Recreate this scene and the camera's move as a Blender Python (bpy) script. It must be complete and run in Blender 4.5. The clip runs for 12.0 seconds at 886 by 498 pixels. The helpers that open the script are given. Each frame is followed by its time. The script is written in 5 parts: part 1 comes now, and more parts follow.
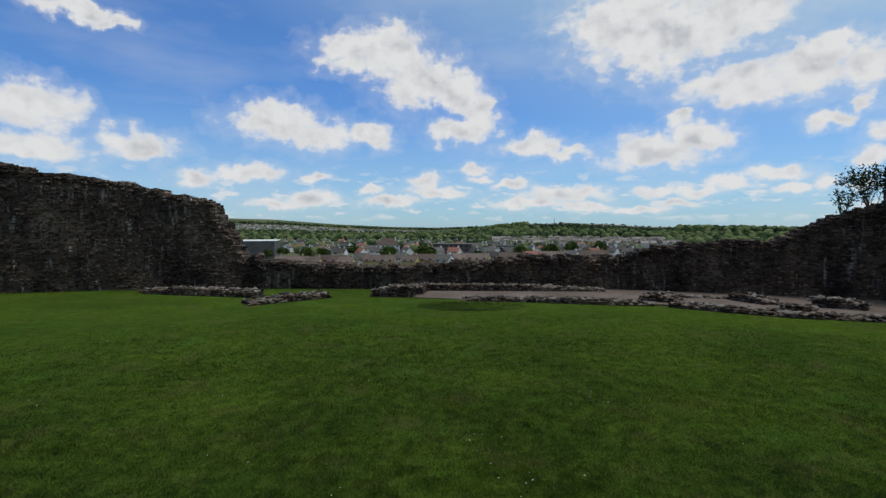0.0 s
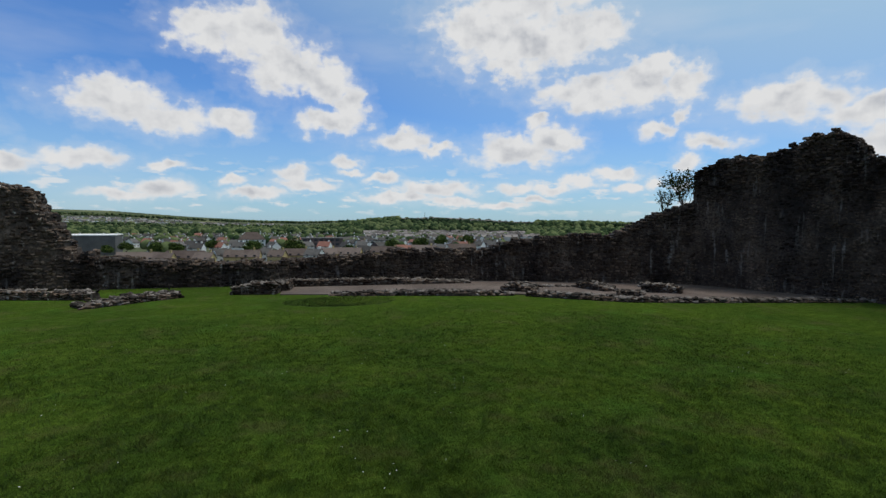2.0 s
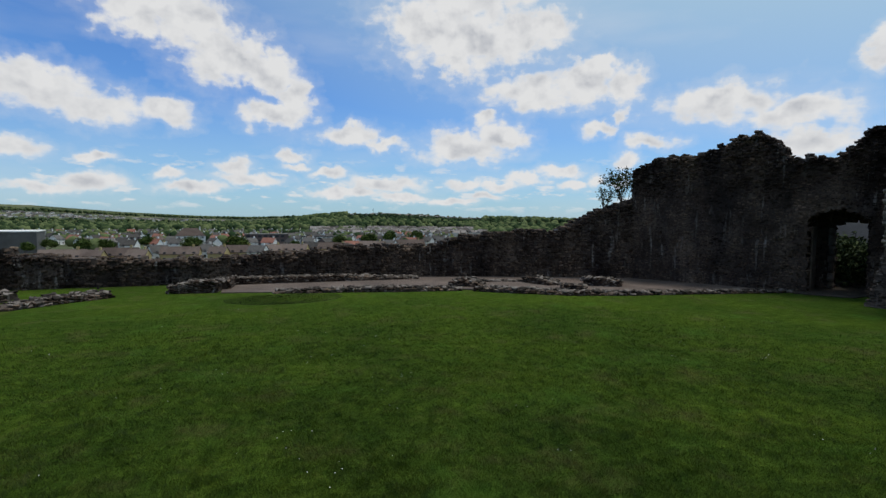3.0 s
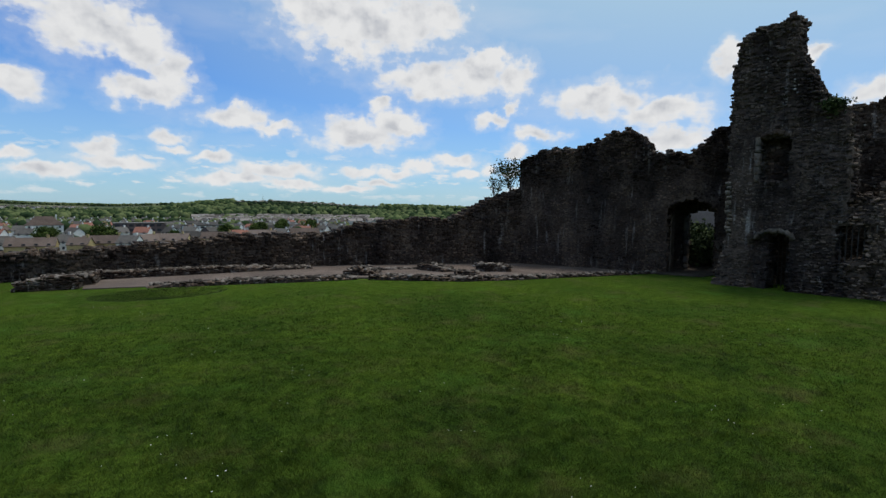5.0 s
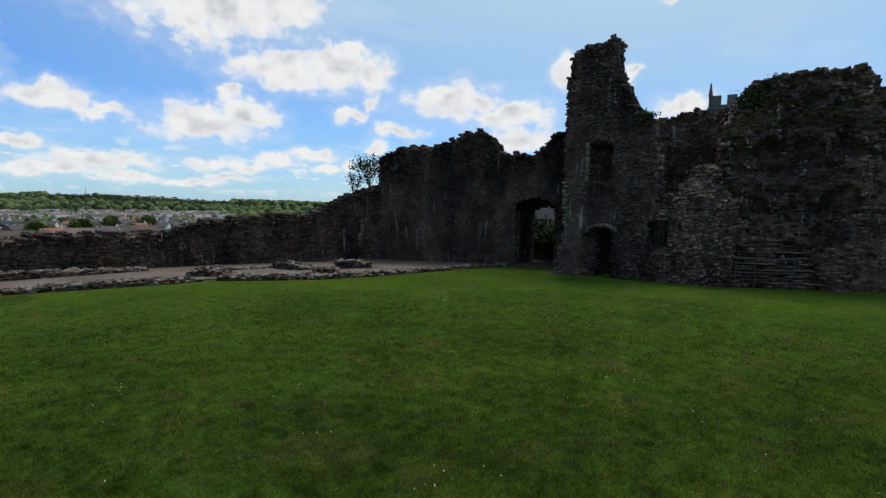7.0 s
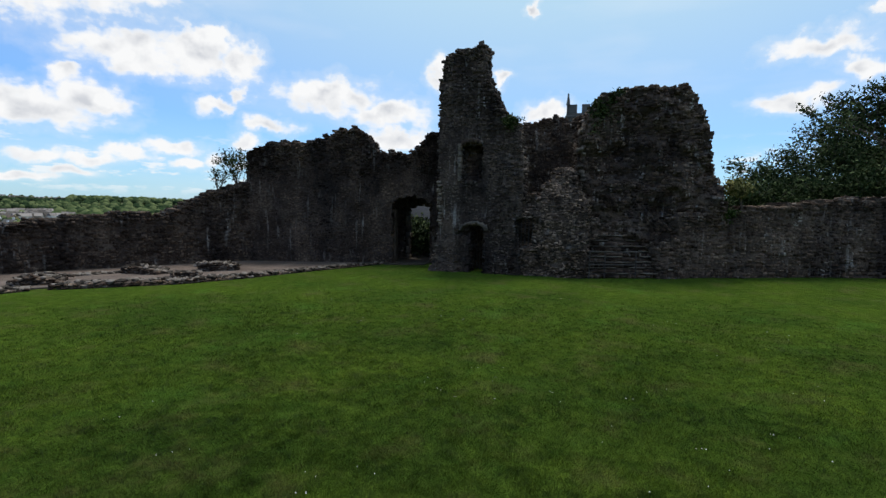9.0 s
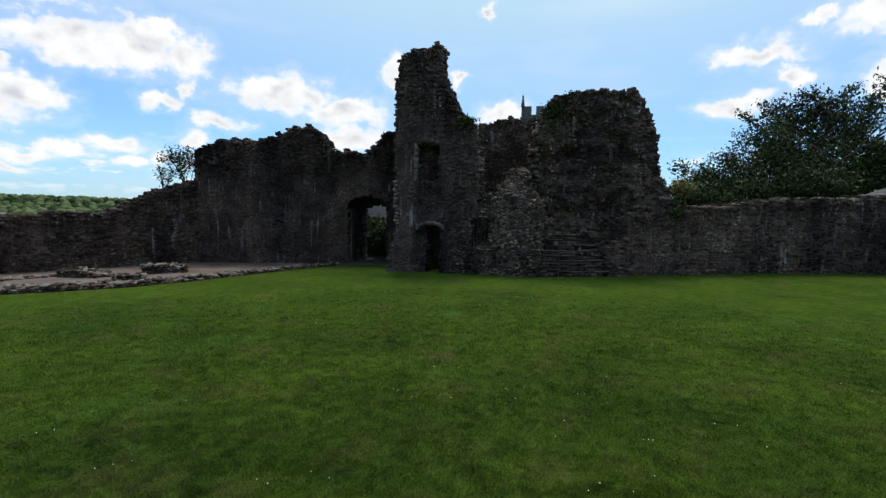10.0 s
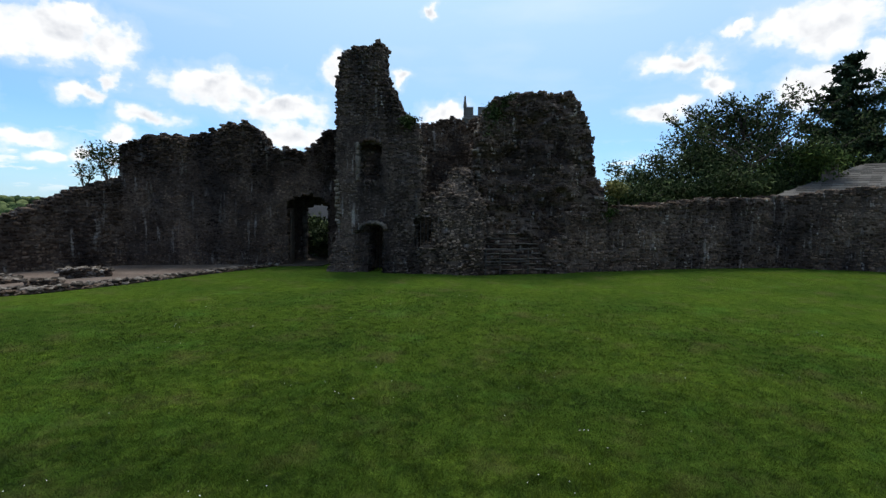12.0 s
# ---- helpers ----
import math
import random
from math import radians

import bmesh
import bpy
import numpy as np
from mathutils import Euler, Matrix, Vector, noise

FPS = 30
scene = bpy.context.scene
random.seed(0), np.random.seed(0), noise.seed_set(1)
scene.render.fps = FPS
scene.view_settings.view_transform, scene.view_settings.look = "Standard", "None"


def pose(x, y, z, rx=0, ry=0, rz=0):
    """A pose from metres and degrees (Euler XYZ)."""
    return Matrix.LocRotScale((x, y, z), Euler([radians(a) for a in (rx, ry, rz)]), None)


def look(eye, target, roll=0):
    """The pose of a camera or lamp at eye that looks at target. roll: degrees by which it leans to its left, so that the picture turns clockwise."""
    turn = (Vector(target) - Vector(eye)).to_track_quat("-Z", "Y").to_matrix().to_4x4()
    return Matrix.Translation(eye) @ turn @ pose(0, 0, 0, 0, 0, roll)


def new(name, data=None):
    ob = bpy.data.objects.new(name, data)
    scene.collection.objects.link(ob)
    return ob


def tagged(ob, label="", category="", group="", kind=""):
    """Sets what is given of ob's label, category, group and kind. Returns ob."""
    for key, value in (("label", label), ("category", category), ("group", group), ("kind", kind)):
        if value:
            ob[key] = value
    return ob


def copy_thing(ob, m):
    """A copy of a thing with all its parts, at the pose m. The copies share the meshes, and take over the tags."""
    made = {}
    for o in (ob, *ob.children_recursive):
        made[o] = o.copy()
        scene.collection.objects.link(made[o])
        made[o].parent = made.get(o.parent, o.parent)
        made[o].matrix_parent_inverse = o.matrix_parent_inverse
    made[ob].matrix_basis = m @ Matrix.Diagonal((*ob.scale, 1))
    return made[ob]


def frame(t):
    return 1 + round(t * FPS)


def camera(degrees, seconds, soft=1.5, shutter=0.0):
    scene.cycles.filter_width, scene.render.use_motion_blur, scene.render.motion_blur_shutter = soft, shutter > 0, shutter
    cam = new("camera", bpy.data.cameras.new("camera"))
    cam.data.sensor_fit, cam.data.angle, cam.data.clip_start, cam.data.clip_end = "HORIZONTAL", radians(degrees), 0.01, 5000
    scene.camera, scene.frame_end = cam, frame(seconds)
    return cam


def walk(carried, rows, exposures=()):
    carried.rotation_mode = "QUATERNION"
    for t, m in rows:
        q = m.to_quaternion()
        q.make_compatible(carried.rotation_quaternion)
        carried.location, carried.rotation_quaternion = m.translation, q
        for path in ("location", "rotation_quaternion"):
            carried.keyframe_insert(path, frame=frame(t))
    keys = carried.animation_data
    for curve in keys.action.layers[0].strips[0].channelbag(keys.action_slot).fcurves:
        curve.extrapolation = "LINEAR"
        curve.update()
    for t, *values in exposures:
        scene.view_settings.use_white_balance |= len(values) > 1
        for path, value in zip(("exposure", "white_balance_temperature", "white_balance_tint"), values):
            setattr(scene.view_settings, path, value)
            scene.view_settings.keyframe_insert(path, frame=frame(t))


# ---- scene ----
# ---------------------------------------------------------------- camera
PATH = [
    (0.0, 0.000, 0.000, 2.400, 87.900, -0.000, 0.000),
    (0.5, 0.023, -0.001, 2.400, 87.684, -0.071, -3.786),
    (1.0, 0.046, -0.003, 2.400, 87.544, -0.143, -7.719),
    (1.5, 0.067, -0.007, 2.400, 87.386, -0.225, -11.354),
    (2.0, 0.086, -0.011, 2.400, 87.244, -0.235, -14.580),
    (2.5, 0.103, -0.016, 2.400, 87.038, -0.300, -17.625),
    (3.0, 0.119, -0.021, 2.400, 86.787, -0.276, -20.426),
    (5.0, 0.181, -0.052, 2.400, 85.488, -0.388, -32.180),
    (5.5, 0.198, -0.063, 2.400, 85.356, -0.365, -35.604),
    (6.0, 0.217, -0.078, 2.400, 85.269, -0.422, -39.730),
    (6.5, 0.236, -0.095, 2.400, 85.248, -0.493, -43.937),
    (7.0, 0.252, -0.112, 2.400, 85.196, -0.634, -47.852),
    (9.0, 0.299, -0.179, 2.400, 85.172, -0.792, -61.654),
    (9.5, 0.306, -0.192, 2.400, 85.210, -0.813, -64.220),
    (10.0, 0.312, -0.205, 2.400, 85.226, -0.821, -66.511),
    (10.5, 0.316, -0.215, 2.400, 85.263, -0.817, -68.457),
    (11.0, 0.320, -0.224, 2.400, 85.255, -0.861, -70.073),
    (11.5, 0.322, -0.233, 2.400, 85.253, -0.813, -71.562),
    (12.0, 0.325, -0.240, 2.400, 85.248, -0.809, -72.907),
]
cam = camera(83.0, 12.0, soft=1.45)
walk(cam, [(t, pose(*row)) for t, *row in PATH], [(0, -0.1), (5, -0.01), (9, 0.28), (12, 0.43)])

# ---------------------------------------------------------------- sky, sun
SUN_AZ, SUN_EL = 78.0, 71.0        # degrees clockwise from +y, and above the horizon
# clouds: azimuth, elevation, half width, half height, in degrees
CLOUDS_CENTRE = [(-6.0, 19.1, 4.4, 2.8), (-10.3, 18.9, 4.0, 2.1), (-2.8, 16.4, 4.8, 2.9), (1.3, 15.2, 3.2, 2.1), (4.2, 12.8, 2.2, 2.7),
                 (2.0, 11.0, 3.5, 1.2), (-18.2, 11.6, 4.9, 2.0), (-13.5, 10.7, 4.5, 1.8), (-8.5, 10.7, 3.1, 1.3),
                 (9.9, 9.4, 3.7, 1.2), (13.6, 8.5, 2.4, 0.7), (-39.0, 11.0, 3.7, 2.0), (-39.1, 7.4, 4.5, 1.4), (-31.4, 8.2, 3.7, 1.5),
                 (-36.0, 19.4, 3.1, 1.0), (-33.0, 18.7, 1.9, 0.7)]
CLOUDS_HIGH = [(23.8, 19.5, 9.0, 3.6), (19.3, 21.1, 6.2, 2.8), (29.8, 20.0, 5.7, 2.2), (21.1, 17.2, 3.3, 1.2), (29.9, 14.0, 5.5, 2.0),
               (35.3, 14.2, 3.8, 2.0), (36.5, 15.8, 2.9, 1.3), (40.1, 14.3, 2.2, 1.9), (23.1, 8.2, 5.2, 1.8), (27.1, 9.5, 3.0, 1.4),
               (25.2, 11.2, 1.6, 1.0), (37.5, 9.8, 1.9, 0.8), (24.0, 24.0, 8.0, 3.0)]
CLOUDS_LOW = [(-21.1, 6.0, 3.9, 1.1), (-26.0, 5.2, 2.2, 0.9), (-14.8, 3.6, 3.0, 0.9), (-18.3, 2.8, 2.9, 0.6), (-7.8, 4.5, 1.4, 0.6),
              (-2.2, 5.5, 1.9, 0.9), (-0.9, 4.3, 3.7, 0.8), (-6.0, 3.3, 3.5, 0.6), (3.9, 7.1, 1.8, 0.8), (4.1, 5.9, 1.6, 0.5),
              (7.7, 5.2, 2.0, 0.6), (14.0, 4.1, 5.3, 0.9), (9.3, 3.0, 4.4, 0.6), (15.5, 2.6, 3.3, 0.6), (22.9, 4.3, 2.3, 0.7),
              (26.9, 4.0, 2.6, 0.6), (33.8, 5.5, 2.6, 0.7), (29.9, 4.7, 2.4, 0.7), (34.9, 4.0, 1.6, 0.7), (21.3, 2.3, 3.1, 0.5),
              (37.6, 4.5, 1.3, 0.8), (40.3, 6.4, 1.2, 0.8), (-14.1, 6.0, 1.5, 0.6), (25.1, 2.9, 2.1, 0.5)]
CLOUDS_EAST = [(49.0, 11.6, 5.6, 1.8), (55.0, 10.2, 5.2, 1.5), (56.6, 7.5, 4.1, 1.5), (42.7, 8.2, 2.6, 0.9),
               (39.8, 11.1, 1.1, 0.9), (61.1, 14.8, 1.3, 1.7), (67.9, 14.0, 1.1, 0.9), (73.0, 10.2, 2.6, 1.2), (71.4, 20.6, 0.7, 0.8),
               (97.8, 14.7, 3.7, 1.1), (101.0, 12.3, 1.8, 1.0), (96.2, 10.2, 2.9, 1.1), (106.6, 16.7, 3.0, 1.4), (109.9, 16.3, 3.8, 2.3),
               (108.7, 11.4, 2.9, 1.7), (112.7, 12.7, 1.9, 2.0), (102.6, 16.6, 1.2, 0.6)]


_a, _e = radians(SUN_AZ), radians(SUN_EL)


def build_sky():
    w = bpy.data.worlds.new("sky")
    scene.world = w
    w.use_nodes = True
    nt = w.node_tree
    nt.nodes.clear()

    def n(kind, **kw):
        node = nt.nodes.new(kind)
        for k, v in kw.items():
            if k == "op":
                node.operation = v
            else:
                node.inputs[int(k[1:])].default_value = v
        return node

    def link(a, b, i=0, o=0):
        nt.links.new(a.outputs[o], b.inputs[i])
        return b

    co = n("ShaderNodeTexCoord")
    sep = link(co, n("ShaderNodeSeparateXYZ"))
    az = n("ShaderNodeMath", op="ARCTAN2")
    link(sep, az, 0, 0), link(sep, az, 1, 1)
    el = n("ShaderNodeMath", op="ARCSINE")
    link(sep, el, 0, 2)
    azd, eld = n("ShaderNodeMath", op="DEGREES"), n("ShaderNodeMath", op="DEGREES")
    link(az, azd), link(el, eld)
    comb = n("ShaderNodeCombineXYZ")
    link(azd, comb, 0), link(eld, comb, 1)
    # billowing edge: coordinates warped by noise, less near the horizon
    warp = n("ShaderNodeTexNoise")
    warp.inputs["Scale"].default_value, warp.inputs["Detail"].default_value, warp.inputs["Roughness"].default_value = 0.33, 6.0, 0.54
    link(comb, warp, 0)
    amp = n("ShaderNodeMapRange", i1=1.0, i2=16.0, i3=2.2, i4=5.0)
    link(eld, amp)
    w0 = n("ShaderNodeVectorMath", op="SUBTRACT", i1=(0.5, 0.5, 0.5))
    link(warp, w0, 0, 1)
    w1 = n("ShaderNodeVectorMath", op="SCALE")
    link(w0, w1)
    nt.links.new(amp.outputs[0], w1.inputs["Scale"])
    p = n("ShaderNodeVectorMath", op="ADD")
    link(comb, p, 0), link(w1, p, 1)
    field = None
    for a, e, hw, hh in CLOUDS_CENTRE + CLOUDS_HIGH + CLOUDS_LOW + CLOUDS_EAST:
        s = n("ShaderNodeVectorMath", op="SUBTRACT", i1=(a, e, 0))
        link(p, s)
        m = n("ShaderNodeVectorMath", op="MULTIPLY", i1=(1 / hw, 1 / hh, 0))
        link(s, m)
        d = n("ShaderNodeVectorMath", op="LENGTH")
        link(m, d)
        if field is None:
            field, out = d, 1
        else:
            k = n("ShaderNodeMath", op="SMOOTH_MIN", i2=0.25)
            link(field, k, 0, out), link(d, k, 1, 1)
            field, out = k, 0
    # the same broken cloud goes on overhead and behind
    rest = n("ShaderNodeTexNoise")
    rest.inputs["Scale"].default_value, rest.inputs["Detail"].default_value = 2.6, 5.0
    link(co, rest)
    rr = n("ShaderNodeMapRange", i1=0.50, i2=0.62, i3=2.0, i4=0.3)
    link(rest, rr)
    dev = n("ShaderNodeMath", op="SUBTRACT", i1=36.0)
    link(azd, dev)
    ab = n("ShaderNodeMath", op="ABSOLUTE")
    link(dev, ab)
    away, high = n("ShaderNodeMapRange", i1=84.0, i2=96.0, i3=3.0, i4=0.0), n("ShaderNodeMapRange", i1=27.0, i2=34.0, i3=3.0, i4=0.0)
    link(ab, away), link(eld, high)
    both = n("ShaderNodeMath", op="MINIMUM")
    link(away, both, 0), link(high, both, 1)
    radd = n("ShaderNodeMath", op="ADD")
    link(rr, radd, 0), link(both, radd, 1)
    join = n("ShaderNodeMath", op="SMOOTH_MIN", i2=0.25)
    link(field, join, 0, out), link(radd, join, 1)
    field, out = join, 0
    fine = n("ShaderNodeTexNoise")
    fine.inputs["Scale"].default_value, fine.inputs["Detail"].default_value, fine.inputs["Roughness"].default_value = 0.62, 4.5, 0.50
    stretch = n("ShaderNodeVectorMath", op="MULTIPLY", i1=(0.8, 1.5, 1.0))
    link(comb, stretch), link(stretch, fine)
    fo = n("ShaderNodeMath", op="MULTIPLY_ADD", i1=1.1, i2=-0.55)
    link(fine, fo)
    # rounded heads like those of a cauliflower, at two sizes
    lumps = []
    for size, depth in ((0.55, 0.34), (1.5, 0.17)):
        cell = n("ShaderNodeTexVoronoi")
        cell.feature = "SMOOTH_F1"
        cell.inputs["Scale"].default_value, cell.inputs["Smoothness"].default_value = size, 0.55
        link(p, cell)
        lump = n("ShaderNodeMath", op="MULTIPLY_ADD", i1=depth, i2=-0.42 * depth)
        link(cell, lump)
        lumps.append(lump)
    head = n("ShaderNodeMath", op="ADD")
    link(lumps[0], head, 0), link(lumps[1], head, 1)
    rim = n("ShaderNodeMath", op="ADD")
    link(fo, rim, 0), link(head, rim, 1)
    dens = n("ShaderNodeMath", op="ADD")
    link(field, dens, 0, out), link(rim, dens, 1)
    mask = n("ShaderNodeMapRange", i1=1.36, i2=0.60, i3=0.0, i4=1.0)
    mask.interpolation_type = "SMOOTHSTEP"
    link(dens, mask)
    # thin veils and the pale wisps round the clouds
    veil = n("ShaderNodeTexNoise")
    veil.inputs["Scale"].default_value, veil.inputs["Detail"].default_value = 0.07, 6.0
    vs = n("ShaderNodeVectorMath", op="MULTIPLY", i1=(0.6, 2.2, 1.0))
    link(comb, vs), link(vs, veil)
    vm = n("ShaderNodeMapRange", i1=0.5, i2=0.85, i3=0.0, i4=0.35)
    link(veil, vm)
    halo = n("ShaderNodeMapRange", i1=1.75, i2=0.9, i3=0.0, i4=0.28)
    link(dens, halo)
    mx = n("ShaderNodeMath", op="MAXIMUM")
    link(vm, mx, 0), link(halo, mx, 1)
    # small broken puffs low over the hills
    puff = n("ShaderNodeTexNoise")
    puff.inputs["Scale"].default_value, puff.inputs["Detail"].default_value, puff.inputs["Roughness"].default_value = 0.36, 6.0, 0.52
    ps = n("ShaderNodeVectorMath", op="MULTIPLY", i1=(1.0, 3.2, 1.0))
    link(comb, ps), link(ps, puff)
    pm = n("ShaderNodeMapRange", i1=0.54, i2=0.64, i3=0.0, i4=0.75)
    link(puff, pm)
    rise_, fade_ = n("ShaderNodeMapRange", i1=0.6, i2=2.0, i3=0.0, i4=1.0), n("ShaderNodeMapRange", i1=4.5, i2=7.5, i3=1.0, i4=0.0)
    link(eld, rise_), link(eld, fade_)
    band = n("ShaderNodeMath", op="MULTIPLY")
    link(rise_, band, 0), link(fade_, band, 1)
    pb = n("ShaderNodeMath", op="MULTIPLY")
    link(pm, pb, 0), link(band, pb, 1)
    mx2 = n("ShaderNodeMath", op="MAXIMUM")
    link(mx, mx2, 0), link(pb, mx2, 1)
    total = n("ShaderNodeMath", op="MAXIMUM")
    link(mask, total, 0), link(mx2, total, 1)
    # clouds are white at the rim and greyer where they are thick
    thick = n("ShaderNodeMapRange", i1=0.95, i2=0.15, i3=0.0, i4=1.0)
    link(dens, thick)
    billow = n("ShaderNodeMath", op="MULTIPLY")
    link(thick, billow, 0)
    # billows are shaded on the side away from the sun
    puffs = []
    for shift in ((0.0, 0.0, 0.0), (0.4, 1.3, 0.0)):
        mv = n("ShaderNodeVectorMath", op="ADD", i1=shift)
        link(comb, mv)
        pf = n("ShaderNodeTexNoise")
        pf.inputs["Scale"].default_value, pf.inputs["Detail"].default_value, pf.inputs["Roughness"].default_value = 0.36, 3.5, 0.5
        link(mv, pf)
        puffs.append(pf)
    emboss = n("ShaderNodeMath", op="SUBTRACT")
    link(puffs[1], emboss, 0), link(puffs[0], emboss, 1)
    bm_ = n("ShaderNodeMapRange", i1=-0.10, i2=0.22, i3=0.05, i4=1.0)
    link(emboss, bm_), link(bm_, billow, 1)
    tone = n("ShaderNodeMix")
    tone.data_type = "RGBA"
    tone.inputs[6].default_value, tone.inputs[7].default_value = (0.79, 0.795, 0.80, 1), (0.52, 0.54, 0.58, 1)
    link(billow, tone, 0)
    sky = n("ShaderNodeTexSky")
    sky.sky_type, sky.sun_disc = "NISHITA", False
    sky.sun_elevation, sky.sun_rotation = radians(SUN_EL), radians(SUN_AZ)
    sky.air_density, sky.dust_density, sky.ozone_density = 1.0, 0.5, 2.0
    bright = n("ShaderNodeVectorMath", op="MULTIPLY", i1=(SKY * 0.69, SKY * 1.12, SKY * 1.66))
    link(sky, bright)
    # pale haze low down and round the sun
    aim = n("ShaderNodeVectorMath", op="DOT_PRODUCT", i1=(math.sin(_a) * math.cos(_e), math.cos(_a) * math.cos(_e), math.sin(_e)))
    link(co, aim)
    glow = n("ShaderNodeMapRange", i1=0.30, i2=0.66, i3=0.0, i4=0.9)
    link(aim, glow, 0, 1)
    low = n("ShaderNodeMapRange", i1=14.0, i2=0.0, i3=0.0, i4=0.54)
    link(eld, low)
    hz = n("ShaderNodeMath", op="MAXIMUM")
    link(glow, hz, 0), link(low, hz, 1)
    pale = n("ShaderNodeMix")
    pale.data_type = "RGBA"
    pale.inputs[7].default_value = (0.445, 0.63, 0.735, 1)
    link(hz, pale, 0), link(bright, pale, 6)
    mixc = n("ShaderNodeMix")
    mixc.data_type = "RGBA"
    link(total, mixc, 0), link(pale, mixc, 6, 2), link(tone, mixc, 7, 2)
    bg = n("ShaderNodeBackground")
    link(mixc, bg, 0, 2)
    link(bg, n("ShaderNodeOutputWorld"))


SKY = 0.085
build_sky()
sun = new("sun", bpy.data.lights.new("sun", "SUN"))
sun.data.energy, sun.data.angle, sun.data.color = 2.4, radians(20), (1.0, 0.95, 0.88)
sun.matrix_world = look((90 * math.sin(_a) * math.cos(_e), 90 * math.cos(_a) * math.cos(_e), 90 * math.sin(_e)), (0, 0, 0))


# ---------------------------------------------------------------- materials
def material(name, stops, scale=3.0, detail=6.0, rough=0.9, bump=0.3, fine=40.0, per=None, spots=None, spot_scale=9.0, spot_cut=0.66, fine_mix=0.5, per_amp=0.16, spot_tall=1.0, gloss=0.25, streak=0.0, lime=0.0):
    """A rough surface: colours run through the stops by coarse and fine noise; per: 'object' or 'island' varies piece by piece."""
    m = bpy.data.materials.new(name)
    m.use_nodes = True
    nt = m.node_tree
    b = nt.nodes["Principled BSDF"]
    b.inputs["Roughness"].default_value = rough
    b.inputs["Specular IOR Level"].default_value = gloss
    geo = nt.nodes.new("ShaderNodeNewGeometry")
    n1, n2 = nt.nodes.new("ShaderNodeTexNoise"), nt.nodes.new("ShaderNodeTexNoise")
    for nn, s in ((n1, scale), (n2, fine)):
        nn.inputs["Scale"].default_value, nn.inputs["Detail"].default_value, nn.inputs["Roughness"].default_value = s, detail, 0.62
        nt.links.new(geo.outputs["Position"], nn.inputs["Vector"])
    mixv = nt.nodes.new("ShaderNodeMix")
    mixv.inputs[0].default_value = fine_mix
    nt.links.new(n1.outputs[0], mixv.inputs[2]), nt.links.new(n2.outputs[0], mixv.inputs[3])
    value = mixv.outputs[0]
    if per:
        if per == "object":
            src = nt.nodes.new("ShaderNodeObjectInfo").outputs["Random"]
        else:
            src = geo.outputs["Random Per Island"]
        mr = nt.nodes.new("ShaderNodeMapRange")
        mr.inputs[3].default_value, mr.inputs[4].default_value = -per_amp, per_amp
        nt.links.new(src, mr.inputs[0])
        ad = nt.nodes.new("ShaderNodeMath")
        nt.links.new(value, ad.inputs[0]), nt.links.new(mr.outputs[0], ad.inputs[1])
        value = ad.outputs[0]
    ramp = nt.nodes.new("ShaderNodeValToRGB")
    els = ramp.color_ramp.elements
    lo, hi = 0.36, 0.64
    for i, c in enumerate(stops):
        at = lo + (hi - lo) * i / max(1, len(stops) - 1)
        e = els[i] if i < 2 else els.new(at)
        e.position, e.color = at, (*c, 1)
    nt.links.new(value, ramp.inputs[0])
    colour = ramp.outputs[0]
    if spots:
        n3 = nt.nodes.new("ShaderNodeTexNoise")
        n3.inputs["Scale"].default_value, n3.inputs["Detail"].default_value = spot_scale, 5.0
        tall = nt.nodes.new("ShaderNodeVectorMath")
        tall.operation = "MULTIPLY"
        tall.inputs[1].default_value = (1, 1, spot_tall)
        nt.links.new(geo.outputs["Position"], tall.inputs[0]), nt.links.new(tall.outputs[0], n3.inputs["Vector"])
        cut = nt.nodes.new("ShaderNodeMapRange")
        cut.inputs[1].default_value, cut.inputs[2].default_value = spot_cut, spot_cut + 0.08
        nt.links.new(n3.outputs[0], cut.inputs[0])
        mc = nt.nodes.new("ShaderNodeMix")
        mc.data_type = "RGBA"
        mc.inputs[7].default_value = (*spots, 1)
        nt.links.new(cut.outputs[0], mc.inputs[0]), nt.links.new(colour, mc.inputs[6])
        colour = mc.outputs[2]
    if streak:
        # rain streaks and soot, broad and drawn out downwards
        st, sv = nt.nodes.new("ShaderNodeTexNoise"), nt.nodes.new("ShaderNodeVectorMath")
        st.inputs["Scale"].default_value, st.inputs["Detail"].default_value, st.inputs["Roughness"].default_value = 0.9, 7.0, 0.62
        sv.operation = "MULTIPLY"
        sv.inputs[1].default_value = (1, 1, 0.3)
        nt.links.new(geo.outputs["Position"], sv.inputs[0]), nt.links.new(sv.outputs[0], st.inputs["Vector"])
        sr = nt.nodes.new("ShaderNodeValToRGB")
        sr.color_ramp.elements[0].position, sr.color_ramp.elements[1].position = 0.36, 0.66
        sr.color_ramp.elements[0].color = (1 - streak, 1 - streak, 1 - 0.92 * streak, 1)
        sr.color_ramp.elements[1].color = (1 + streak, 1 + 0.92 * streak, 1 + 0.78 * streak, 1)
        nt.links.new(st.outputs[0], sr.inputs[0])
        ms = nt.nodes.new("ShaderNodeMix")
        ms.data_type, ms.blend_type = "RGBA", "MULTIPLY"
        ms.inputs[0].default_value = 1.0
        nt.links.new(colour, ms.inputs[6]), nt.links.new(sr.outputs[0], ms.inputs[7])
        colour = ms.outputs[2]
